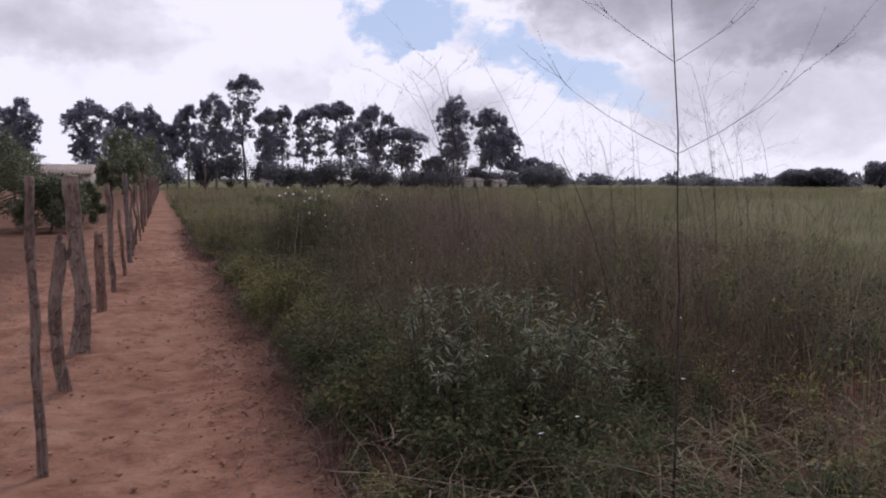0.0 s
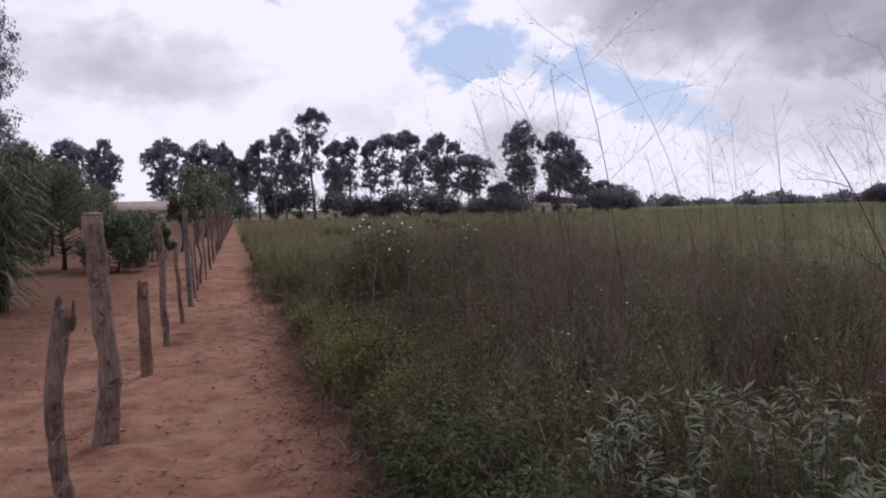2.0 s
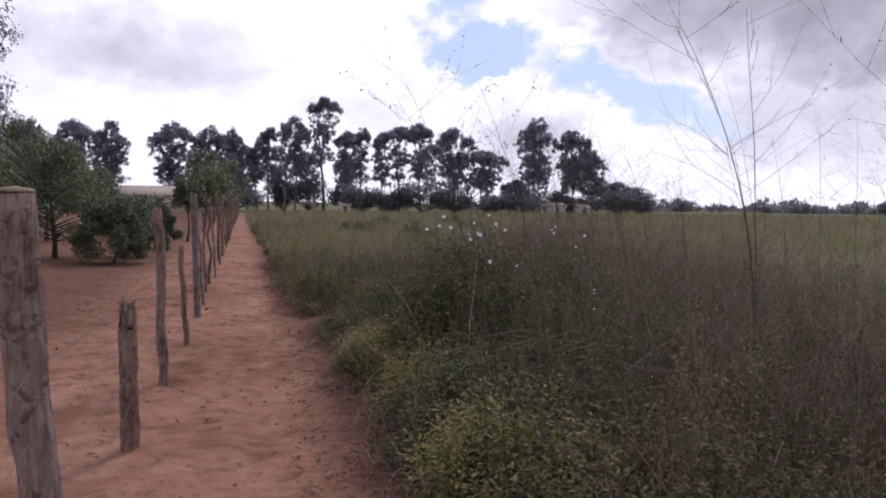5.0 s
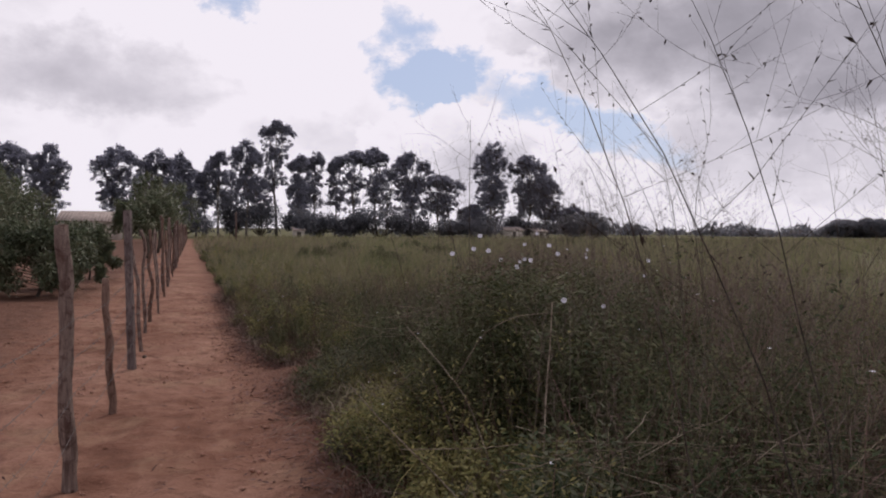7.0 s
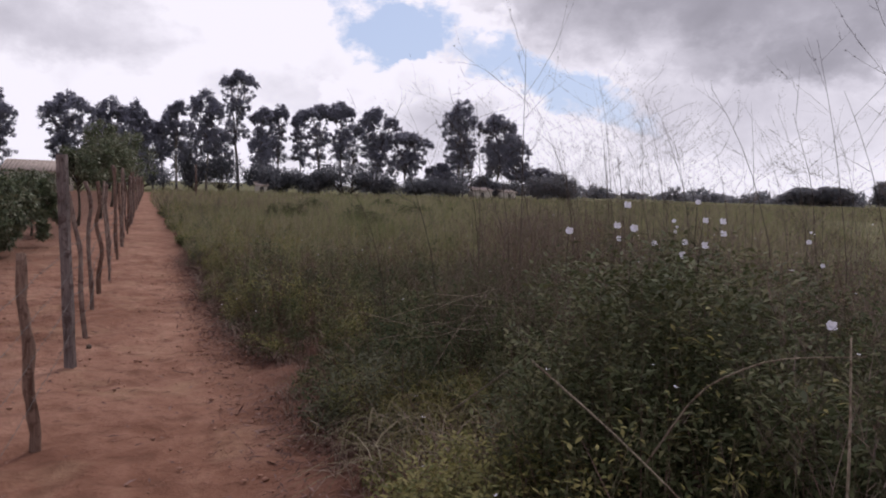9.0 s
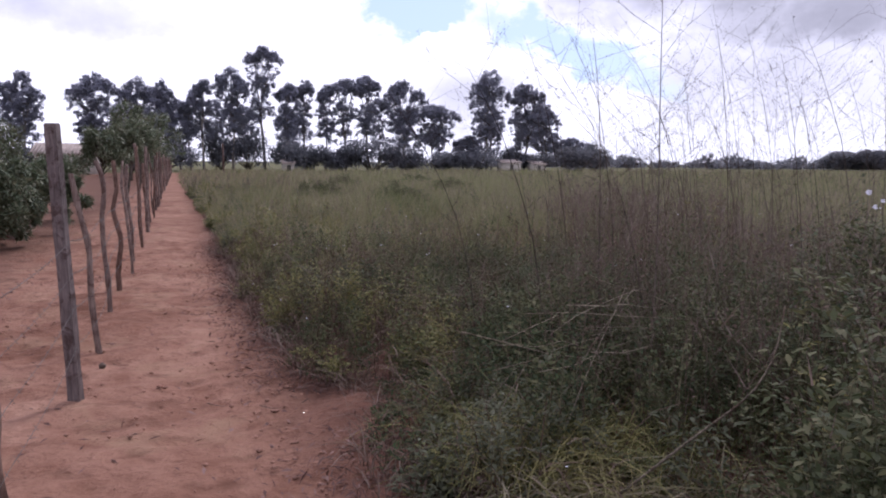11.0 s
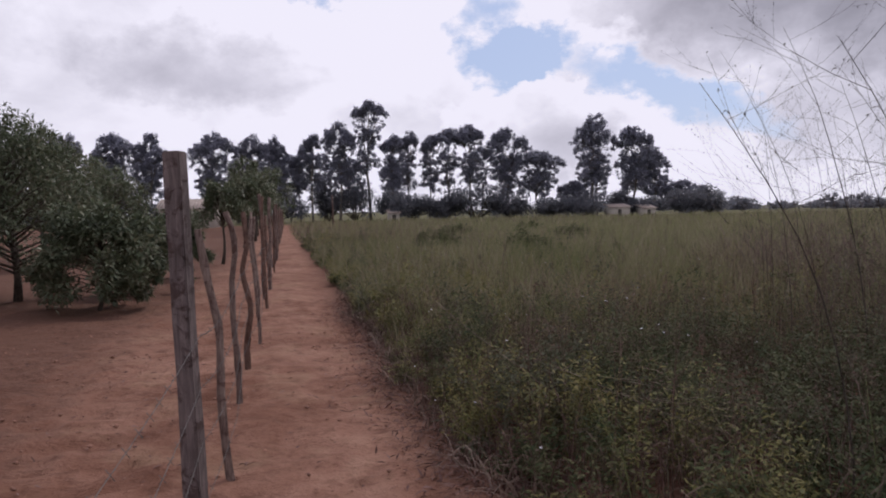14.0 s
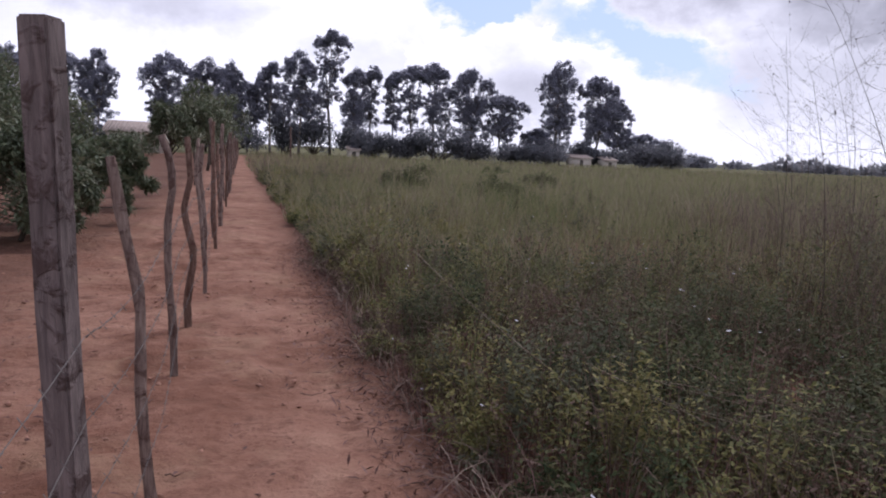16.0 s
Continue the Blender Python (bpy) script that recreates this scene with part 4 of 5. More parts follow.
# dark bushes below the eucalyptus row
x = -34.0
i = 0
while x < 72:
    h = prng.uniform(4.8, 6.8) if -2 < x < 13 else prng.uniform(3.2, 5.4)
    w = prng.uniform(5.5, 11)
    shrub(x, (123.5 if -2 < x < 13 else 115) + prng.uniform(-2, 2), h, w, 400 + i, "dense dark green bush beneath the eucalyptus row", "bushes beneath the eucalyptus row", per=150, clumps=16, leaf=(0.42, 0.18))
    x += w * prng.uniform(0.4, 0.8)
    i += 1

# dark round bushes far out on the right of the field
for i, (x, y, h, w) in enumerate(((186.6, 134.5, 8.4, 9.0), (193.5, 124.0, 7.8, 10.0), (197.0, 119.0, 6.6, 7.5), (199.6, 114.0, 8.0, 9.0), (178.0, 145.6, 5.6, 11.0), (172.5, 152.0, 5.0, 11.0))):
    shrub(x, y, h, w, 470 + i, "dark rounded bush far out across the field", "bushes far across the field", per=420, clumps=20, leaf=(0.8, 0.36))

# far woods along the horizon
far_g = Geo()
for i in range(230):
    a = radians(prng.uniform(22, 92))
    d = prng.uniform(240, 330)
    h = prng.choice((1.6, 2.0, 2.4, 3.0)) * (1.8 if prng.random() < 0.10 else 1) * (1.5 if a > 0.85 else 1)
    w = prng.uniform(6, 12)
    c = np.array([math.sin(a) * d, math.cos(a) * d, h * 0.42])
    crown_leaves(far_g, [c, c + [prng.uniform(-2, 2), 0, h * 0.25]], [np.array([w * 0.5, w * 0.5, h * 0.5]), np.array([w * 0.3, w * 0.3, h * 0.33])], 11, 1.5, 0.8, 0.0)
for i in range(120):
    a = radians(prng.uniform(-75, -14))
    d = prng.uniform(110, 170)
    h, w = prng.uniform(4, 8), prng.uniform(6, 11)
    c = np.array([math.sin(a) * d, math.cos(a) * d, h * 0.45])
    crown_leaves(far_g, [c], [np.array([w * 0.5, w * 0.5, h * 0.5])], 14, 1.1, 0.6, 0.0)
stuff("far_woods", far_g, M_far_hazed, "distant dark green scrub along the horizon", "woods")


def orchard_tree(x, y, height, wide, seed, label, clear=0.25, leaf=(0.13, 0.045), per=420, clumps=14, name="fruit_tree", lean=0.0):
    r = np.random.default_rng(seed)
    t = thing(name, (x, y, 0), label, "tree", "trees of the orchard yard")
    wood, crown = Geo(), Geo()
    top = np.array([lean * 0.4 + r.normal(0, 0.05) * height, r.normal(0, 0.05) * height, height * 0.62])
    ss = np.linspace(0, 1, 6)[:, None]
    stem = top * ss + np.array([0.04, 0.03, 0]) * np.sin(ss * 5)
    wood.add(*tube(stem, 0.018 * height * np.array([1.25, 1.0, 0.85, 0.7, 0.5, 0.3]), 8, 0.1, seed))
    cs, rs = [], []
    clumps = int(clumps * 1.7)
    for i in range(clumps):
        a = i * 2.4 + r.random()
        f = (i + r.random()) / clumps
        d = wide * 0.5 * (0.45 + 0.5 * r.random()) * (1 - 0.55 * f ** 2)
        c = np.array([math.cos(a) * d + lean * f, math.sin(a) * d, height * (clear + 0.10 + (0.80 - clear) * f)])
        k = wide * (0.075 + 0.095 * r.random())
        cs.append(c)
        rs.append(np.array([k, k, k * 0.8]))
        u = min(0.95, max(0.12, (c[2] * 0.72) / top[2]))
        base = np.array([np.interp(u, ss[:, 0], stem[:, j]) for j in range(3)])
        wood.add(*tube([base, base * 0.5 + c * 0.5 + np.array([0, 0, 0.03 * height]), c], 0.014 * height * np.array([0.5, 0.3, 0.1]), 5))
    crown_leaves(crown, cs, rs, per * 0.62, leaf[0], leaf[1], 0.12)
    part("trunk", wood, M_twig, t)
    part("crown", crown, M_mango, t)
    return t


orchard_tree(-4.95, 23.3, 3.3, 3.2, 61, "broad dark green fruit tree with a low crown", 0.08, (0.10, 0.04), per=760, clumps=30)
orchard_tree(-6.5, 21.9, 2.9, 3.2, 80, "broad dark green fruit tree with a low crown", 0.05, per=900, clumps=22)
orchard_tree(-8.2, 22.4, 3.6, 4.0, 62, "broad dark green fruit tree with a low crown", 0.05, per=1100, clumps=20)
orchard_tree(-3.2, 21.6, 1.7, 2.2, 63, "low rounded green fruit bush on bare red soil", 0.06, (0.095, 0.046), per=1150, clumps=24)
orchard_tree(-3.0, 23.9, 1.4, 1.7, 64, "low rounded green fruit bush on bare red soil", 0.08, (0.10, 0.046), per=950, clumps=16)
orchard_tree(-2.9, 26.8, 1.5, 1.5, 65, "small green fruit tree on bare red soil", 0.22, per=1500, clumps=14)
orchard_tree(-2.25, 31.2, 2.6, 1.5, 66, "small fruit tree with a thin trunk", 0.45, per=700, clumps=14)
orchard_tree(-1.9, 35.5, 2.9, 1.5, 67, "small fruit tree with a thin trunk", 0.45, per=700, clumps=14)
orchard_tree(-2.3, 41, 3.3, 1.8, 68, "small fruit tree with a thin trunk", 0.40, per=800, clumps=14)
orchard_tree(-2.2, 48, 3.8, 2.2, 69, "small fruit tree with a thin trunk", 0.40, (0.2, 0.07), per=420, clumps=14)
orchard_tree(-2.6, 58, 4.6, 3.6, 70, "dark green fruit tree beside the fence", 0.35, (0.25, 0.09), per=300, clumps=14)
orchard_tree(-7.4, 32, 4.0, 3.6, 71, "broad dark green tree with a dense crown", 0.25, (0.18, 0.06), per=700, clumps=22)
orchard_tree(-9.5, 36, 5.4, 4.8, 72, "broad dark green tree with a dense crown", 0.25, (0.2, 0.07), per=500, clumps=20)
orchard_tree(-13, 30, 5.0, 5.0, 73, "broad dark green tree with a dense crown", 0.2, (0.2, 0.07), per=500, clumps=20)
eucalyptus(-7.9, 26.5, 10.4, 2.6, 399, 0.34, 0.60, (0.15, 0.055), 1.5, 0.5, "trees of the orchard yard", "slender tall tree with wispy upright limbs in the yard")
orchard_tree(-9.3, 50, 4.0, 4.6, 89, "broad dark green tree with a dense crown", 0.1, (0.25, 0.09), per=420, clumps=20)
orchard_tree(-3.6, 64, 4.2, 3.4, 75, "dark green fruit tree beside the fence", 0.2, (0.3, 0.1), per=240, clumps=16)
orchard_tree(-10.4, 78, 1.9, 6.0, 88, "low dark green tree hiding the house wall", 0.05, (0.3, 0.11), per=200, clumps=22)
orchard_tree(-17, 70, 7.0, 7.0, 76, "broad dark green tree with a dense crown", 0.2, (0.35, 0.13), per=180, clumps=20)
orchard_tree(-24, 75, 8.0, 8.0, 77, "broad dark green tree with a dense crown", 0.2, (0.35, 0.13), per=160, clumps=20)
orchard_tree(-3.4, 80, 5.0, 5.6, 78, "dark green tree at the end of the fence", 0.15, (0.35, 0.13), per=180, clumps=18)
orchard_tree(-4.4, 75, 7.0, 4.6, 85, "dark green tree beyond the fence", 0.15, (0.35, 0.13), per=220, clumps=20)
orchard_tree(-3.6, 100, 8.0, 7.0, 86, "dark green tree beyond the fence", 0.15, (0.4, 0.15), per=150, clumps=22)
orchard_tree(-22, 98, 8.5, 8.0, 87, "dark green tree beyond the fence", 0.15, (0.4, 0.15), per=130, clumps=22)
orchard_tree(-6.5, 16.2, 2.6, 2.6, 79, "low rounded green fruit bush on bare red soil", 0.1, per=1200, clumps=16)


def cane_clump(x, y, height, wide, count, seed):
    r = np.random.default_rng(seed)
    t = thing("giant_grass", (x, y, 0), "tall clump of arching green fodder grass with dry leaves", "grass clump", "fodder grass in the yard")
    stalks, lv = Geo(), Geo()
    for i in range(count):
        a, d = r.random() * 6.283, wide * 0.35 * math.sqrt(r.random())
        b = np.array([math.cos(a) * d, math.sin(a) * d, 0])
        h = height * (0.55 + 0.4 * r.random())
        ln = 0.25 * d / wide + 0.15 * r.random()
        s = np.linspace(0, 1, 6)
        p = b + np.stack([math.cos(a) * ln * h * s ** 2, math.sin(a) * ln * h * s ** 2, h * s], -1)
        stalks.add(*tube(p, np.linspace(0.009, 0.004, 6), 5))
        m = 24
        f = 0.03 + 0.95 * r.random(m)
        root = np.stack([np.interp(f, s, p[:, k]) for k in range(3)], -1)
        v, q, c = blades(root, 0.36 + 0.36 * r.random(m), r.random(m) * 6.283, 0.6 + 0.7 * r.random(m), 0.036 + 0.030 * r.random(m), 5, droop=0.8)
        lv.add(v, q)
    tagged(part("stalk_cluster", stalks, M_cane, t), kind="stuff")
    tagged(part("foliage", lv, M_cane, t), kind="stuff")


cane_clump(-4.2, 13.3, 2.9, 2.0, 90, 81)
cane_clump(-5.6, 14.6, 3.3, 2.6, 80, 82)
cane_clump(-4.9, 11.0, 2.6, 2.0, 50, 83)
cane_clump(-7.2, 12.2, 3.2, 2.6, 50, 84)

# ---- plants of note in the field ----
def silver_shrub(x, y, height, wide, seed, shoots):
    r = np.random.default_rng(seed)
    t = thing("silver_shrub", (x, y, 0.02), "low shrub with drooping silvery grey-green leaves", "shrub", "silver-leaved shrubs by the path")
    wood, lv = Geo(), Geo()
    for i in range(shoots):
        a, d = r.random() * 6.283, wide * 0.5 * math.sqrt(r.random())
        e = np.array([math.cos(a) * d, math.sin(a) * d, height * (0.62 + 0.38 * r.random())])
        wood.add(*tube([e * [0.2, 0.2, 0], e * [0.7, 0.7, 0.55], e], [0.004, 0.003, 0.002], 4))
        m = 24
        f = 1 - 0.26 * r.random(m) ** 1.3
        b = (e * [0.7, 0.7, 0.55])[None, :] * (1 - f)[:, None] + e[None, :] * f[:, None]
        az = r.random(m) * 6.283
        way = np.stack([np.cos(az), np.sin(az), 0.6 - 1.3 * (1 - f) / 0.22 + r.normal(0, 0.2, m)], -1)
        L = 0.040 + 0.036 * r.random(m)
        v, q = leaves(b, way, L, L * 0.20, 0.25)
        lv.add(v, q)
    tagged(part("stem_tangle", wood, M_twig, t), kind="stuff")
    tagged(part("foliage", lv, M_silver, t), kind="stuff")


silver_shrub(2.1, 1.68, 1.0, 0.85, 91, 34)
silver_shrub(2.25, 1.4, 0.86, 0.6, 95, 18)
silver_shrub(1.70, 2.0, 1.02, 0.5, 92, 16)
silver_shrub(2.45, 1.55, 0.85, 0.4, 93, 9)
silver_shrub(1.62, 1.6, 0.85, 0.4, 94, 8)


def leafy_bush(x, y, height, wide, seed, mat, label, stems=40, per=46, leaf=(0.036, 0.015), name="leafy_bush", group="bushy weeds at the path edge"):
    t = thing(name, (x, y, 0.03), label, "bush", group)
    lv, st = Geo(), Geo()
    n = stems
    d = wide * 0.5 * np.sqrt(rng.random(n))
    a = rng.random(n) * 6.283
    root = np.stack([np.cos(a) * d, np.sin(a) * d, np.zeros(n)], -1)
    hgt = height * (0.6 + 0.4 * rng.random(n)) * (1 - 0.45 * (d / (wide * 0.5)) ** 2)
    herbs(lv, st, root, hgt, per, leaf[0], leaf[1])
    tagged(part("stem_tangle", st, M_weedstem, t), kind="stuff")
    tagged(part("foliage", lv, mat, t), kind="stuff")
    return t


YEL = "bushy yellow-green weed leaning over the path edge"
leafy_bush(2.05, 1.55, 0.80, 1.5, 21, M_herb, "bushy dark green weed at the path edge", 150, leaf=(0.038, 0.016))
leafy_bush(1.55, 2.3, 0.80, 1.0, 22, M_herb, "bushy dark green weed at the path edge", 90, leaf=(0.038, 0.016))
leafy_bush(1.38, 5.8, 0.88, 0.95, 1, M_yellow, YEL, 120)
leafy_bush(1.5, 4.7, 0.62, 0.7, 23, M_yellow, YEL, 60)
leafy_bush(1.36, 8.9, 0.62, 0.9, 2, M_yellow, YEL, 110)
leafy_bush(1.55, 7.0, 0.85, 0.8, 3, M_herb, "bushy dark green weed at the path edge", 60)
leafy_bush(2.3, 11.6, 0.95, 1.2, 6, M_herb, "bushy dark green weed at the path edge", 90)
leafy_bush(1.5, 3.2, 0.75, 1.0, 7, M_herb, "bushy dark green weed at the path edge", 80, leaf=(0.042, 0.018))
leafy_bush(1.35, 16.0, 0.62, 0.9, 8, M_herb, "bushy dark green weed at the path edge", 60)
leafy_bush(1.9, 14.2, 0.7, 1.0, 9, M_herb, "bushy dark green weed at the path edge", 70)
leafy_bush(1.45, 6.3, 0.42, 0.8, 24, M_yellow, YEL, 70)
leafy_bush(1.75, 6.0, 0.40, 0.7, 25, M_yellow, YEL, 60)
leafy_bush(1.5, 7.6, 0.62, 0.9, 26, M_yellow, YEL, 80)
leafy_bush(1.95, 5.2, 0.5, 0.7, 27, M_yellow, YEL, 50)
LUSH = "dense bushy dark green weed with small leaves"
for k, (x, y, h, w) in enumerate(((2.9, 10.2, 0.95, 1.0), (2.9, 11.0, 1.05, 1.2), (3.5, 11.9, 1.1, 1.3), (2.7, 12.4, 0.95, 1.1), (4.2, 12.6, 1.15, 1.3), (3.3, 13.4, 0.95, 1.2), (2.2, 13.1, 0.75, 0.9),
                                  (2.7, 7.9, 0.95, 1.0), (3.3, 7.2, 1.0, 1.1), (2.1, 5.2, 0.8, 1.0), (2.9, 4.6, 0.85, 1.1), (1.9, 4.0, 0.72, 0.9), (1.45, 3.9, 0.6, 0.7), (2.5, 3.3, 0.8, 1.0), (2.4, 15.0, 0.7, 1.0), (3.4, 15.4, 0.8, 1.2))):
    leafy_bush(x, y, h, w, 40 + k, M_lush, LUSH, int(90 * w), 60, (0.031, 0.013), group="dense dark bushes in the weeds")
for x, y in ((4.6, 33.1), (6.4, 29.0), (11.1, 36.9), (8.0, 44), (14, 50)):
    leafy_bush(x, y, 1.0, 1.7, 11, M_herb, "dark green bush standing above the field grass", 60, 40, (0.09, 0.04), group="bushes out in the field")


def flower_bush(x, y, height, wide, flowers, seed):
    r = np.random.default_rng(seed)
    t = thing("flowering_bush", (x, y, 0.03), "tall dark green bush with open white flowers", "bush", "white-flowered bushes")
    lv, st = Geo(), Geo()
    n = int(190 * wide)
    d = wide * 0.5 * np.sqrt(rng.random(n))
    a = rng.random(n) * 6.283
    root = np.stack([np.cos(a) * d, np.sin(a) * d, np.zeros(n)], -1)
    herbs(lv, st, root, height * (0.60 + 0.42 * rng.random(n)) * (1 - 0.40 * (d / (wide * 0.5)) ** 2), 85, 0.036, 0.015, 0.62, 0.08)
    near_heads = np.array(flowers) - [x, y, 0.12]
    near_heads = np.repeat(near_heads, 5, 0) + rng.normal(0, 0.05, (len(flowers) * 5, 3)) * [1, 1, 0.3]
    base = near_heads * [1, 1, 0]
    herbs(lv, st, base, near_heads[:, 2], 50, 0.045, 0.018, 0.3, 0.07)
    tagged(part("stem_tangle", st, M_weedstem, t), kind="stuff")
    tagged(part("foliage", lv, M_lush, t), kind="stuff")
    for fx, fy, fz in flowers:
        g = Geo()
        c = np.array([fx - x, fy - y, fz - 0.03])
        facing = unit(np.array([-0.35 + r.normal(0, 0.3), -0.8, 0.35 + r.normal(0, 0.2)]))
        s1 = unit(np.cross(facing, np.array([0, 0, 1.0])))
        s2 = np.cross(s1, facing)
        rad = 0.011 + 0.006 * r.random()
        m = 25
        th = np.arange(m) / m * 6.283
        rim = c + rad * (0.92 + 0.30 * np.abs(np.cos(2.5 * th)) ** 0.6 * (0.8 + 0.4 * r.random(m)))[:, None] * 0.9 * (np.cos(th)[:, None] * s1 + np.sin(th)[:, None] * s2) + facing * (0.012 + 0.006 * np.cos(5 * th + 0.4))[:, None]
        mid = c + rad * 0.45 * (np.cos(th)[:, None] * s1 + np.sin(th)[:, None] * s2) + facing * 0.006
        i0, i1 = np.arange(m), (np.arange(m) + 1) % m
        g.add(np.concatenate([rim, mid, [c - facing * 0.012]]), np.stack([i0, i1, m + i1, m + i0], -1), np.stack([m + i0, m + i1, np.full(m, 2 * m)], -1))
        fl = part("flower", g, M_petal, t, "white funnel-shaped flower", smooth=True)
        stalk = Geo().add(*tube([c - facing * 0.01, c - facing * 0.03 - [0, 0, 0.05], c - facing * 0.05 - [0, 0, 0.22]], [0.0018, 0.0018, 0.0018], 4))
        part("stalk", stalk, M_twig, t)


fr = random.Random(8)
heads = [(1.83, 8.86, 1.41), (2.04, 8.02, 1.15), (2.25, 7.95, 1.12)]
heads += [(fr.gauss(2.22, 0.24), fr.gauss(8.85, 0.25), fr.uniform(1.28, 1.52)) for _ in range(12)]
flower_bush(2.15, 8.75, 1.42, 1.5, heads, 21)
flower_bush(3.3, 9.3, 1.25, 1.3, [(3.35, 9.1, 1.2), (3.6, 9.4, 1.3)], 22)
flower_bush(3.95, 11.0, 1.3, 0.8, [(3.85, 10.8, 1.30), (3.92, 10.9, 1.26), (4.0, 11.0, 1.34)], 23)


def tall_weed(x, y, height, lean, az, seed, arms=9, thick=0.007, lush=1.0, paired=False):
    r = np.random.default_rng(seed)
    t = thing("tall_weed", (x, y, 0.02), "tall bare branching weed with small seed buds", "weed", "tall weeds above the grass")
    st, br, bud = Geo(), Geo(), Geo()
    n = 10
    s = np.linspace(0, 1, n)
    o = np.array([math.cos(az), math.sin(az)])
    p = np.concatenate([o * (lean * height * s ** 2.2)[:, None], (height * (s - 0.2 * lean * s ** 3))[:, None]], 1)
    p[:, :2] += np.cumsum(r.normal(0, 0.006, (n, 2)), 0)
    st.add(*tube(p, thick * (1.05 - 0.85 * s), 5))
    b_base, b_way = [], []

    def arm(base, way, length, rad, depth):
        m = 5
        u = np.linspace(0, 1, m)[:, None]
        kink = np.cumsum(r.normal(0, 0.022, (m, 3)), 0) * length * u
        pts = base + kink + way * length * u + np.array([0, 0, 0.3 * length]) * u ** 2 * (r.uniform(0.5, 1.0) if paired else r.uniform(-0.7, 1.3))
        br.add(*tube(pts, rad * np.array([1, 0.85, 0.65, 0.45, 0.3]), 3))
        for f in np.arange(0.25, 1.02, (0.014 if paired else 0.045) / length):
            if r.random() < 0.75 * lush * (f if paired else 1.0):
                q = np.array([np.interp(f, u[:, 0], pts[:, k]) for k in range(3)])
                b_base.append(q)
                b_way.append(way * 0.5 + r.normal(0, 0.6, 3))
        if depth:
            for _ in range(depth):
                f = r.uniform(0.3, 0.9)
                q = np.array([np.interp(f, u[:, 0], pts[:, k]) for k in range(3)])
                arm(q, unit(way + r.normal(0, 0.45, 3) + np.array([0, 0, 0.2])), length * r.uniform(0.25, 0.5), rad * 0.6, 0)

    for i in range(arms):
        f = 0.42 + 0.56 * (i + r.random()) / arms
        base = np.array([np.interp(f, s, p[:, k]) for k in range(3)])
        a = i * 2.6 + r.random() * 1.2
        way = unit(np.array([math.cos(a), math.sin(a), r.uniform(0.25, 0.9)]))
        if paired:
            f = 0.528 + 0.128 * (i // 2)
            base = np.array([np.interp(f, s, p[:, k]) for k in range(3)])
            a = (i % 2) * math.pi - 0.7 + 0.5 * (i // 2)
            way = unit(np.array([math.cos(a), math.sin(a), 0.5]))
            arm(base, way, (0.72, 0.55, 0.42, 0.3)[i // 2] * r.uniform(0.9, 1.1), thick * 0.30, 3)
            continue
        arm(base, way, height * (0.34 - 0.24 * (f - 0.4)) * r.uniform(0.55, 1.2), thick * 0.26, 3)
    b, w = np.array(b_base), np.array(b_way)
    m = len(b)
    small = 0.45 if paired else 0.6
    v, q = leaves(b, w, (0.012 + 0.034 * r.random(m) ** 2) * small, (0.007 + 0.012 * r.random(m) ** 2) * small)
    bud.add(v, q)
    part("stem", st, M_twig, t)
    tagged(part("branch_spray", br, M_twig, t), kind="stuff")
    tagged(part("seed_spray", bud, M_twig, t), kind="stuff")


tall_weed(2.42, 0.75, 3.3, 0.07, 2.0, 501, 8, 0.006, 1.0, paired=True)
tall_weed(2.9, 1.9, 1.9, 0.22, 2.4, 502, 4, 0.007, 0.3)
tall_weed(1.27, 5.55, 2.25, 0.30, 2.3, 503, 10, 0.0032)
tall_weed(1.62, 5.85, 2.35, 0.20, 2.4, 506, 11, 0.0032)
tall_weed(1.30, 5.95, 2.45, 0.26, 2.2, 504, 11, 0.0032)
tall_weed(1.73, 2.89, 2.2, 0.10, 2.2, 509, 5, 0.0030, 0.6)
tall_weed(1.95, 3.7, 2.3, 0.14, 2.3, 510, 8, 0.0032)
tall_weed(3.98, 7.19, 3.3, 0.22, 2.6, 511, 11, 0.008)
tall_weed(2.86, 11.49, 2.75, 0.06, 1.2, 512, 12, 0.007)
tall_weed(2.35, 11.98, 2.2, 0.24, 2.7, 513, 10, 0.006)
tall_weed(1.93, 12.16, 2.05, 0.28, 2.8, 514, 8, 0.005)
tall_weed(2.61, 11.74, 2.3, 0.06, 2.0, 515, 10, 0.006)
tall_weed(3.17, 8.4, 2.2, 0.12, 2.6, 505, 9, 0.006)
wr = random.Random(15)
made = 0
while made < 88:
    x, y = wr.uniform(2.0, 11), wr.uniform(2.0, 22)
    if x < max(2.2, 0.62 * (y - 8.7), 0.52 * (y - 4.4), 0.36 * (y - 1.0)) or (y < 7 and wr.random() < 0.75) or x - 1.2 > 1.3 * y or (math.hypot(x - 0.1, y - 6.0) < 4.6 and x < 1.8 * (y - 6.0)):
        continue
    tall_weed(x, y, wr.uniform(1.7, 2.7) if wr.random() < 0.7 else wr.uniform(2.6, 3.3), wr.uniform(0.03, 0.32), wr.uniform(1.6, 3.6), 520 + made, wr.randint(6, 12), wr.uniform(0.0035, 0.007), wr.uniform(0.7, 1.0))
    made += 1

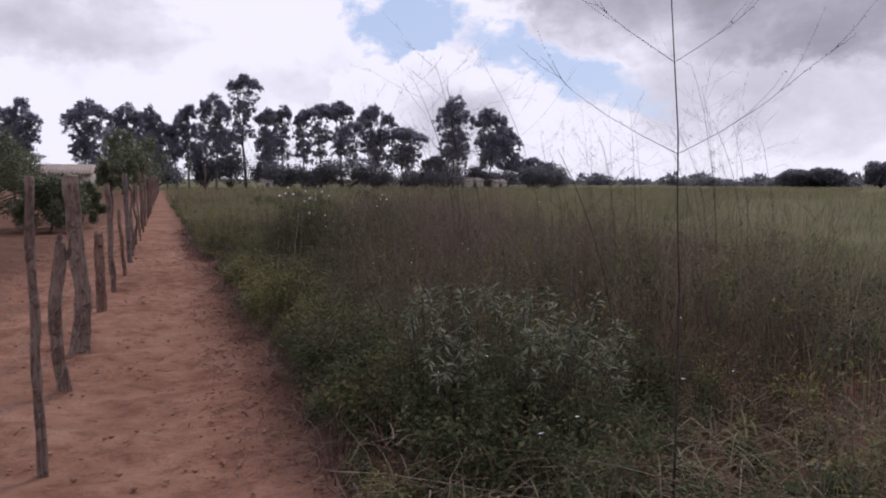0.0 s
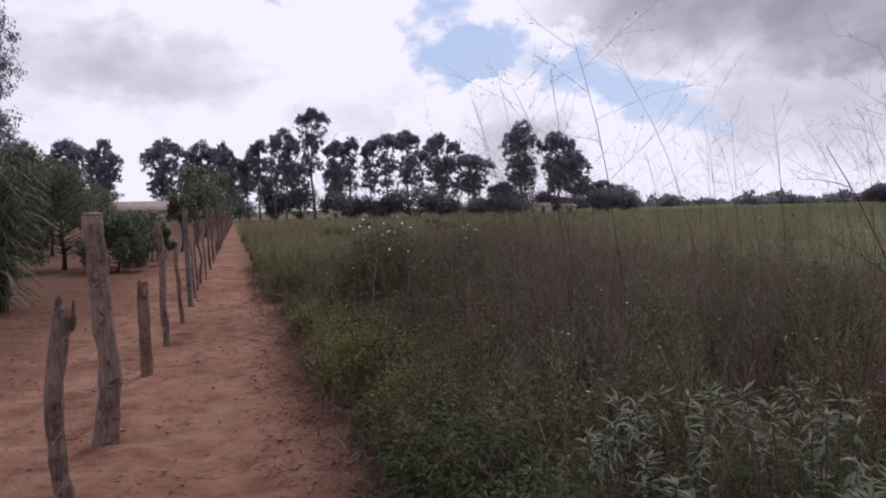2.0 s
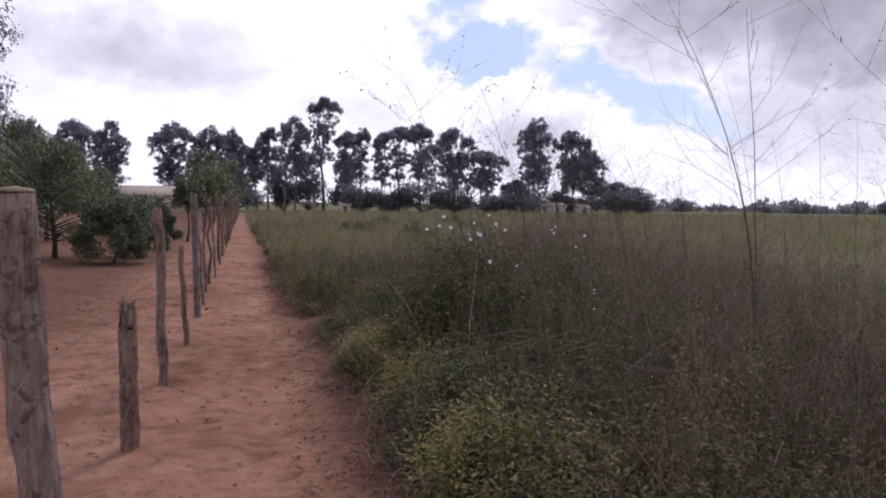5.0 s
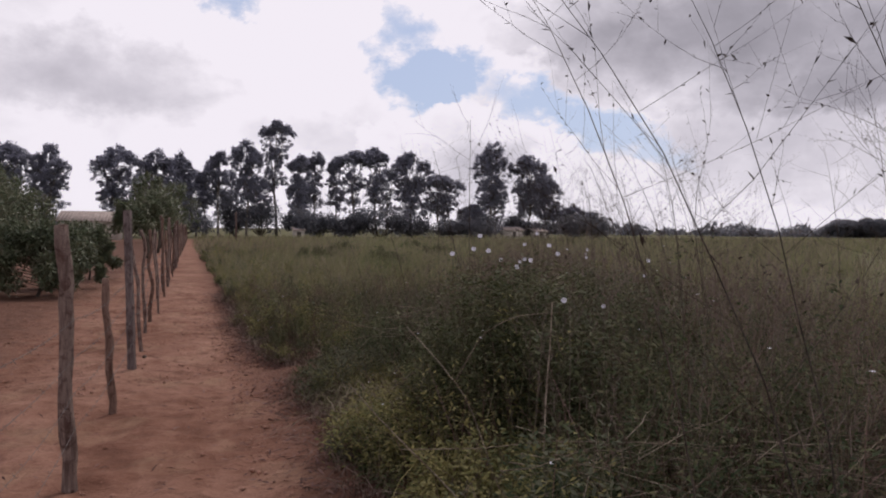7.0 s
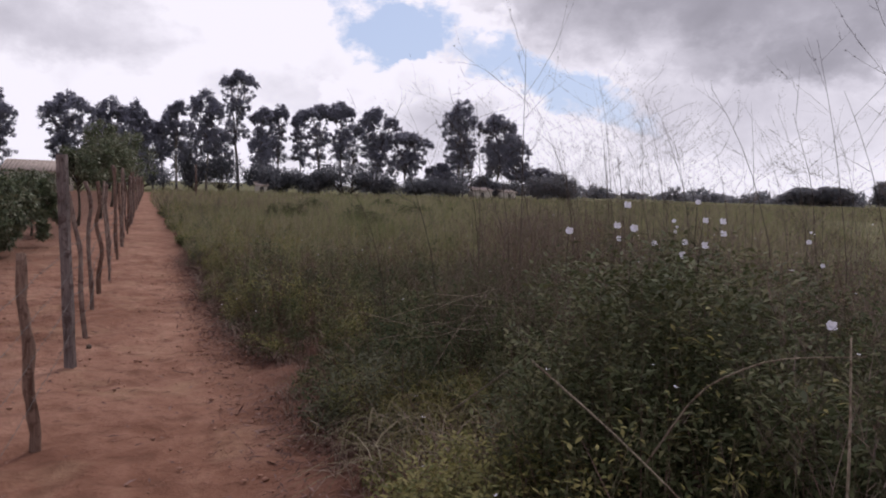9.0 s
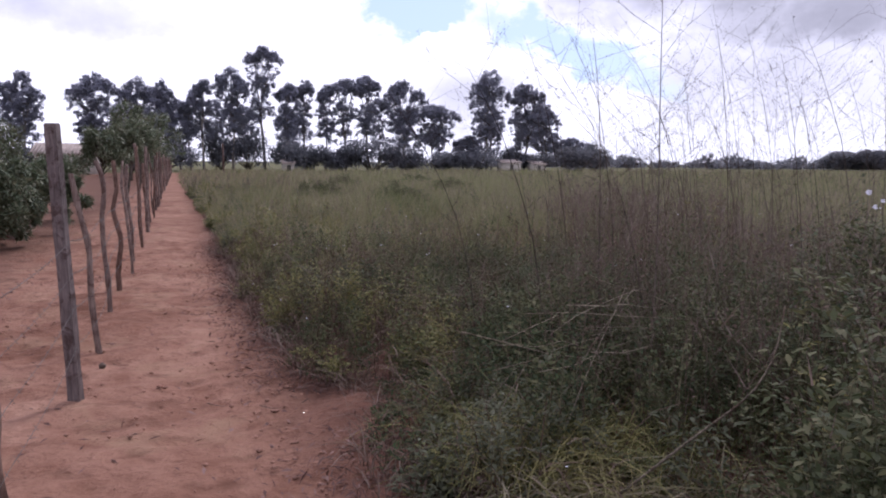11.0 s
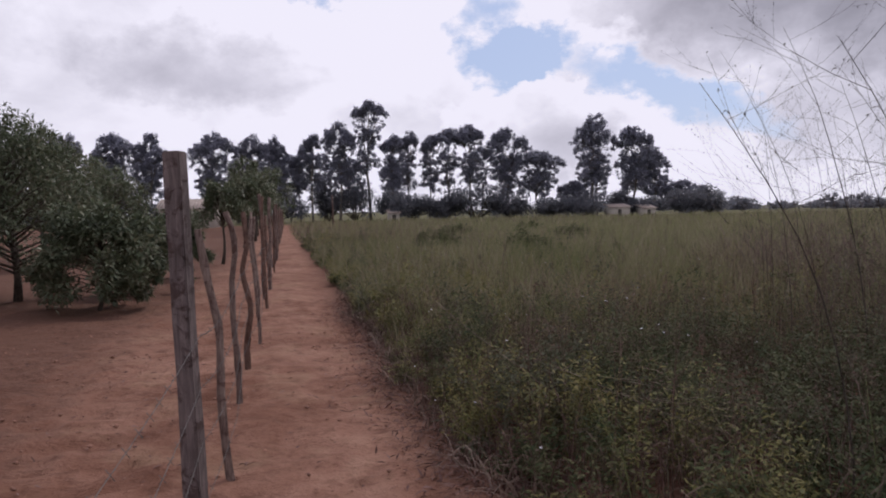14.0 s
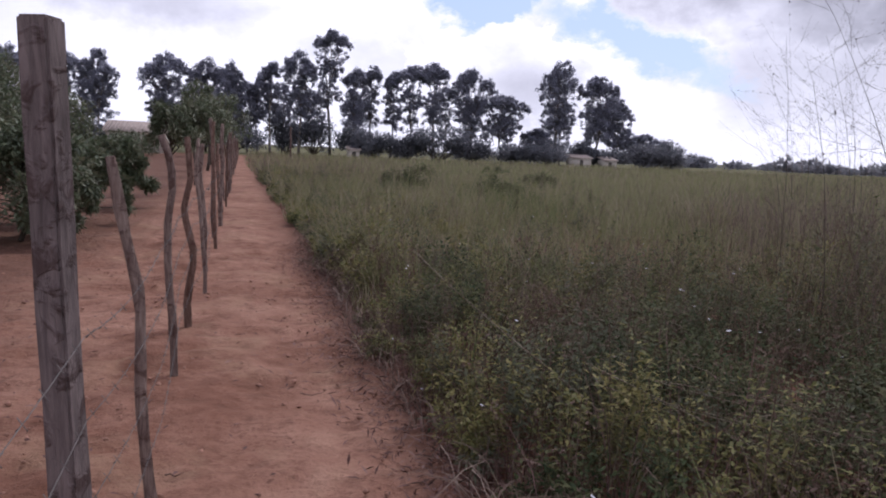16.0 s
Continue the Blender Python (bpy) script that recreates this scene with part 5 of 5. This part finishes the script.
for k in range(30):
    x, y = (wr.uniform(3.6, 7.0), wr.uniform(13.0, 17.5)) if k < 16 else (wr.uniform(2.7, 5.5), wr.uniform(11.2, 14.0))
    if x < 0.62 * (y - 8.7):
        continue
    tall_weed(x, y, wr.uniform(1.9, 3.0), wr.uniform(0.05, 0.3), wr.uniform(1.2, 3.8), 700 + k, wr.randint(9, 14), wr.uniform(0.003, 0.006), 1.0)

# long dry stalks fallen across the weeds
for i, (x, y, z, ln, a, up) in enumerate(((1.45, 10.4, 0.25, 1.3, 0.7, 0.45), (1.6, 13.2, 0.2, 1.6, 2.2, 0.5), (1.7, 1.3, 0.3, 1.2, 0.2, 0.02), (1.5, 1.0, 0.22, 1.3, 0.1, 0.03),
                                         (2.0, 6.9, 0.75, 0.9, 0.3, 0.05), (1.9, 6.6, 0.7, 1.0, 0.1, 0.02), (1.75, 10.9, 0.75, 0.8, 0.4, 0.1), (1.35, 7.0, 0.45, 0.9, 2.3, 0.5), (2.3, 12.3, 0.5, 0.9, 0.6, 0.2))):
    s = np.linspace(0, 1, 7)
    p = np.stack([x + math.cos(a) * ln * s, y + math.sin(a) * ln * s, z * 0.2 + (z * 0.8 + up * ln) * s + 0.05 * np.sin(s * 4 + i)], -1)
    ob = part("fallen_stalk", Geo().add(*tube(p, np.linspace(0.0045, 0.002, 7), 5)), M_drystem)
    tagged(ob, "long pale dry stalk lying across the weeds", "dry stalk", "dry stalks over the weeds")

# bent stalks that stand out from the weeds: points along each, and its thickness
for points, thick in ((((1.64, 10.1, 0.24), (1.96, 10.04, 0.47), (2.16, 9.99, 0.61), (2.28, 10.0, 0.76), (2.33, 10.02, 0.95)), 0.006),
                      (((1.30, 8.6, 0.95), (1.35, 8.2, 0.83), (1.38, 7.8, 0.70), (1.40, 7.5, 0.40)), 0.004),
                      (((1.45, 8.15, 0.72), (1.56, 8.06, 0.98), (1.70, 7.94, 1.09), (1.88, 7.78, 1.12)), 0.004),
                      (((1.74, 7.70, 0.02), (1.78, 7.73, 0.75), (1.82, 7.77, 0.95), (1.85, 7.81, 1.17)), 0.006),
                      (((1.35, 10.75, 0.05), (1.42, 10.7, 0.40), (1.52, 10.65, 0.62)), 0.004), (((1.30, 10.8, 0.05), (1.44, 10.9, 0.36), (1.62, 10.95, 0.50)), 0.004)):
    s = np.linspace(0, 1, 12)
    at = np.linspace(0, 1, len(points))
    p = np.stack([np.interp(s, at, [q[k] for q in points]) for k in range(3)], -1)
    p[1:-1] = (p[:-2] + 2 * p[1:-1] + p[2:]) / 4
    ob = part("fallen_stalk", Geo().add(*tube(p, np.linspace(thick, thick * 0.5, 12), 5)), M_drystem)
    tagged(ob, "bent pale dry stalk rising from the weeds", "dry stalk", "dry stalks over the weeds")


def brush_pile(x, y, wide, z0, z1, count, seed):
    r = np.random.default_rng(seed)
    t = thing("brush_pile", (x, y, 0.02), "tangled pile of dry grey sticks among the weeds", "brush", "dry brush among the weeds")
    g = Geo()
    for i in range(count):
        c = np.array([r.normal(0, wide * 0.3), r.normal(0, wide * 0.2), z0 + (z1 - z0) * r.random()])
        a = r.normal(0.2, 0.9)
        d = np.array([math.cos(a), math.sin(a), r.normal(0, 0.12)]) * r.uniform(0.25, 0.7)
        k = np.linspace(-1, 1, 5)[:, None]
        g.add(*tube(c + d * k + r.normal(0, 0.012, (5, 3)), np.linspace(0.0028, 0.0012, 5), 4))
    tagged(part("stick_tangle", g, M_drystem, t), kind="stuff")


brush_pile(2.15, 6.9, 1.1, 0.35, 0.72, 60, 5)
brush_pile(2.0, 1.0, 1.3, 0.10, 0.35, 34, 6)
brush_pile(2.1, 13.3, 1.0, 0.15, 0.5, 26, 7)
brush_pile(2.3, 11.2, 1.0, 0.45, 0.75, 14, 8)

# ---- house and pole in the distance ----
house = thing("house", (-11.6, 90, 0), "low pale rendered house with a faded tiled roof", "house")


def box(geo, x0, x1, y0, y1, z0, z1):
    v = [(x, y, z) for z in (z0, z1) for y in (y0, y1) for x in (x0, x1)]
    geo.add(v, [(0, 2, 3, 1), (4, 5, 7, 6), (0, 1, 5, 4), (1, 3, 7, 5), (3, 2, 6, 7), (2, 0, 4, 6)])
    return geo


part("wall", box(Geo(), -2.9, 2.9, 0, 6, 0, 2.2), M_plaster, house)
g = Geo()
g.add([(-3.2, -0.7, 2.05), (3.2, -0.7, 2.05), (3.2, 3, 3.15), (-3.2, 3, 3.15), (-3.2, -0.7, 2.17), (3.2, -0.7, 2.17), (3.2, 3, 3.27), (-3.2, 3, 3.27)],
      [(0, 3, 2, 1), (4, 5, 6, 7), (0, 1, 5, 4), (1, 2, 6, 5), (2, 3, 7, 6), (3, 0, 4, 7)])
g.add([(-3.2, 6.7, 2.05), (3.2, 6.7, 2.05), (3.2, 3, 3.15), (-3.2, 3, 3.15), (-3.2, 6.7, 2.17), (3.2, 6.7, 2.17), (3.2, 3, 3.27), (-3.2, 3, 3.27)],
      [(0, 1, 2, 3), (4, 7, 6, 5), (0, 4, 5, 1), (1, 5, 6, 2), (2, 6, 7, 3), (3, 7, 4, 0)])
roof = part("roof", g, M_rooftile, house, "faded clay tiles")
for x in np.arange(-3.1, 3.1, 0.35):
    part("tile_rib", Geo().add(*tube([(x, -0.72, 2.19), (x, 3, 3.29)], [0.07, 0.07], 6)), M_rooftile, roof)
for x in (-1.7, 1.2):
    part("window", box(Geo(), x - 0.5, x + 0.5, -0.03, 0.05, 0.9, 1.8), M_darkopening, house)
for x, wide, high, far in ((50.4, 3.4, 1.5, 110.5), (56.0, 2.4, 1.3, 111.5), (14.3, 1.6, 1.2, 110.0)):
    shed = thing("shed", (x, far, 0), "small pale rendered shed with a low tiled roof", "shed", "sheds at the field's far end")
    part("wall", box(Geo(), -wide / 2, wide / 2, 0, 2.0, 0, high), M_plaster, shed)
    g = Geo()
    g.add([(-wide / 2 - 0.2, -0.3, high - 0.05), (wide / 2 + 0.2, -0.3, high - 0.05), (wide / 2 + 0.2, 2.3, high + 0.5), (-wide / 2 - 0.2, 2.3, high + 0.5),
           (-wide / 2 - 0.2, -0.3, high + 0.05), (wide / 2 + 0.2, -0.3, high + 0.05), (wide / 2 + 0.2, 2.3, high + 0.6), (-wide / 2 - 0.2, 2.3, high + 0.6)],
          [(0, 3, 2, 1), (4, 5, 6, 7), (0, 1, 5, 4), (1, 2, 6, 5), (2, 3, 7, 6), (3, 0, 4, 7)])
    part("roof", g, M_rooftile, shed, "faded clay tiles")
    part("door", box(Geo(), -0.3, 0.3, -0.03, 0.04, 0, high * 0.8), M_darkopening, shed)
pole = thing("wooden_pole", (3.7, 80, 0), "slim pale upright pole at the field's end", "pole")
part("shaft", Geo().add(*tube([(0, 0, -0.3), (0.02, 0, 1.6), (0, 0, 3.2)], [0.10, 0.09, 0.08], 7, 0.05, 3)), M_wood, pole)

# ---- small things on the soil ----
g = Geo()
P = np.concatenate([scatter(3400, -2.5, 1.0, 0.5, 19), scatter(900, -5, -0.7, 8, 26), scatter(3000, 0.40, 1.25, 0.5, 19)])
for p in P:
    r = 0.004 + 0.019 * rng.random() ** 3.2
    o = np.array([[1, 0, 0], [-1, 0, 0], [0, 1, 0], [0, -1, 0], [0, 0, 1], [0, 0, -1]]) * r * (0.6 + 0.8 * rng.random((6, 1)))
    g.add(p + o * [1, 1, 0.7] + [0, 0, -r * 0.25], None, [(0, 2, 4), (2, 1, 4), (1, 3, 4), (3, 0, 4), (2, 0, 5), (1, 2, 5), (3, 1, 5), (0, 3, 5)])
stuff("soil_clods", g, M_clod, "small clods of red soil and grit", "clods")
g = Geo()
P = np.concatenate([scatter(1100, -3, 1.0, 0.5, 18), scatter(700, 0.4, 1.1, 0.5, 20), scatter(900, -7, -2, 10, 28)])
P[:, 2] = 0.012
n = len(P)
v, q = leaves(P, np.stack([rng.normal(0, 1, n), rng.normal(0, 1, n), 0.15 * rng.normal(0, 1, n)], -1), 0.03 + 0.05 * rng.random(n), 0.006 + 0.016 * rng.random(n))
g.add(v, q)
stuff("fallen_leaves", g, M_dead, "scattered dry leaves and twigs on the soil", "leaf litter")
for x, y, r in ((-0.50, 13.45, 0.020),):
    ob = part("stone", Geo().add(*tube([(x, y, -0.01), (x, y, r * 0.6), (x + 0.005, y, r * 1.3)], [r, r * 1.05, r * 0.5], 9, 0.2, 5)), M_stone)
    tagged(ob, "small dark stone lying on the red soil", "stone")

n = 260
P = field_points(n, 0, 24, 9, 1.2)
P[:, 2] = cover(P[:, 0], P[:, 1]) * (0.85 + 0.5 * rng.random(n))
g = Geo()
for turn in (0.0, 1.57):
    v, q = leaves(P - [0.006, 0, 0], np.stack([np.full(n, math.cos(turn)), np.full(n, math.sin(turn)), rng.normal(0.2, 0.3, n)], -1), np.full(n, 0.014), np.full(n, 0.012))
    g.add(v, q)
stuff("tiny_blossoms", g, M_petal, "tiny white blossoms dotted over the field", "blossoms")
tr = random.Random(31)
for i in range(16):
    x, y = (tr.uniform(-1.6, 0.9), tr.uniform(3, 17)) if i < 10 else (tr.uniform(-4.5, -1.2), tr.uniform(8, 19))
    a, ln = tr.uniform(-0.9, 0.9), tr.uniform(0.03, 0.10)
    k = np.linspace(-1, 1, 5)
    p = np.stack([x + math.cos(a) * ln * k, y + math.sin(a) * ln * k, 0.016 + 0.012 * np.abs(k)], -1)
    p[:, 1] += np.array([tr.uniform(-0.012, 0.012) for _ in range(5)])
    ob = part("fallen_twig", Geo().add(*tube(p, np.linspace(0.004, 0.0015, 5), 5)), M_wood_red)
    tagged(ob, "short dry twig lying on the red soil", "twig", "twigs on the soil")
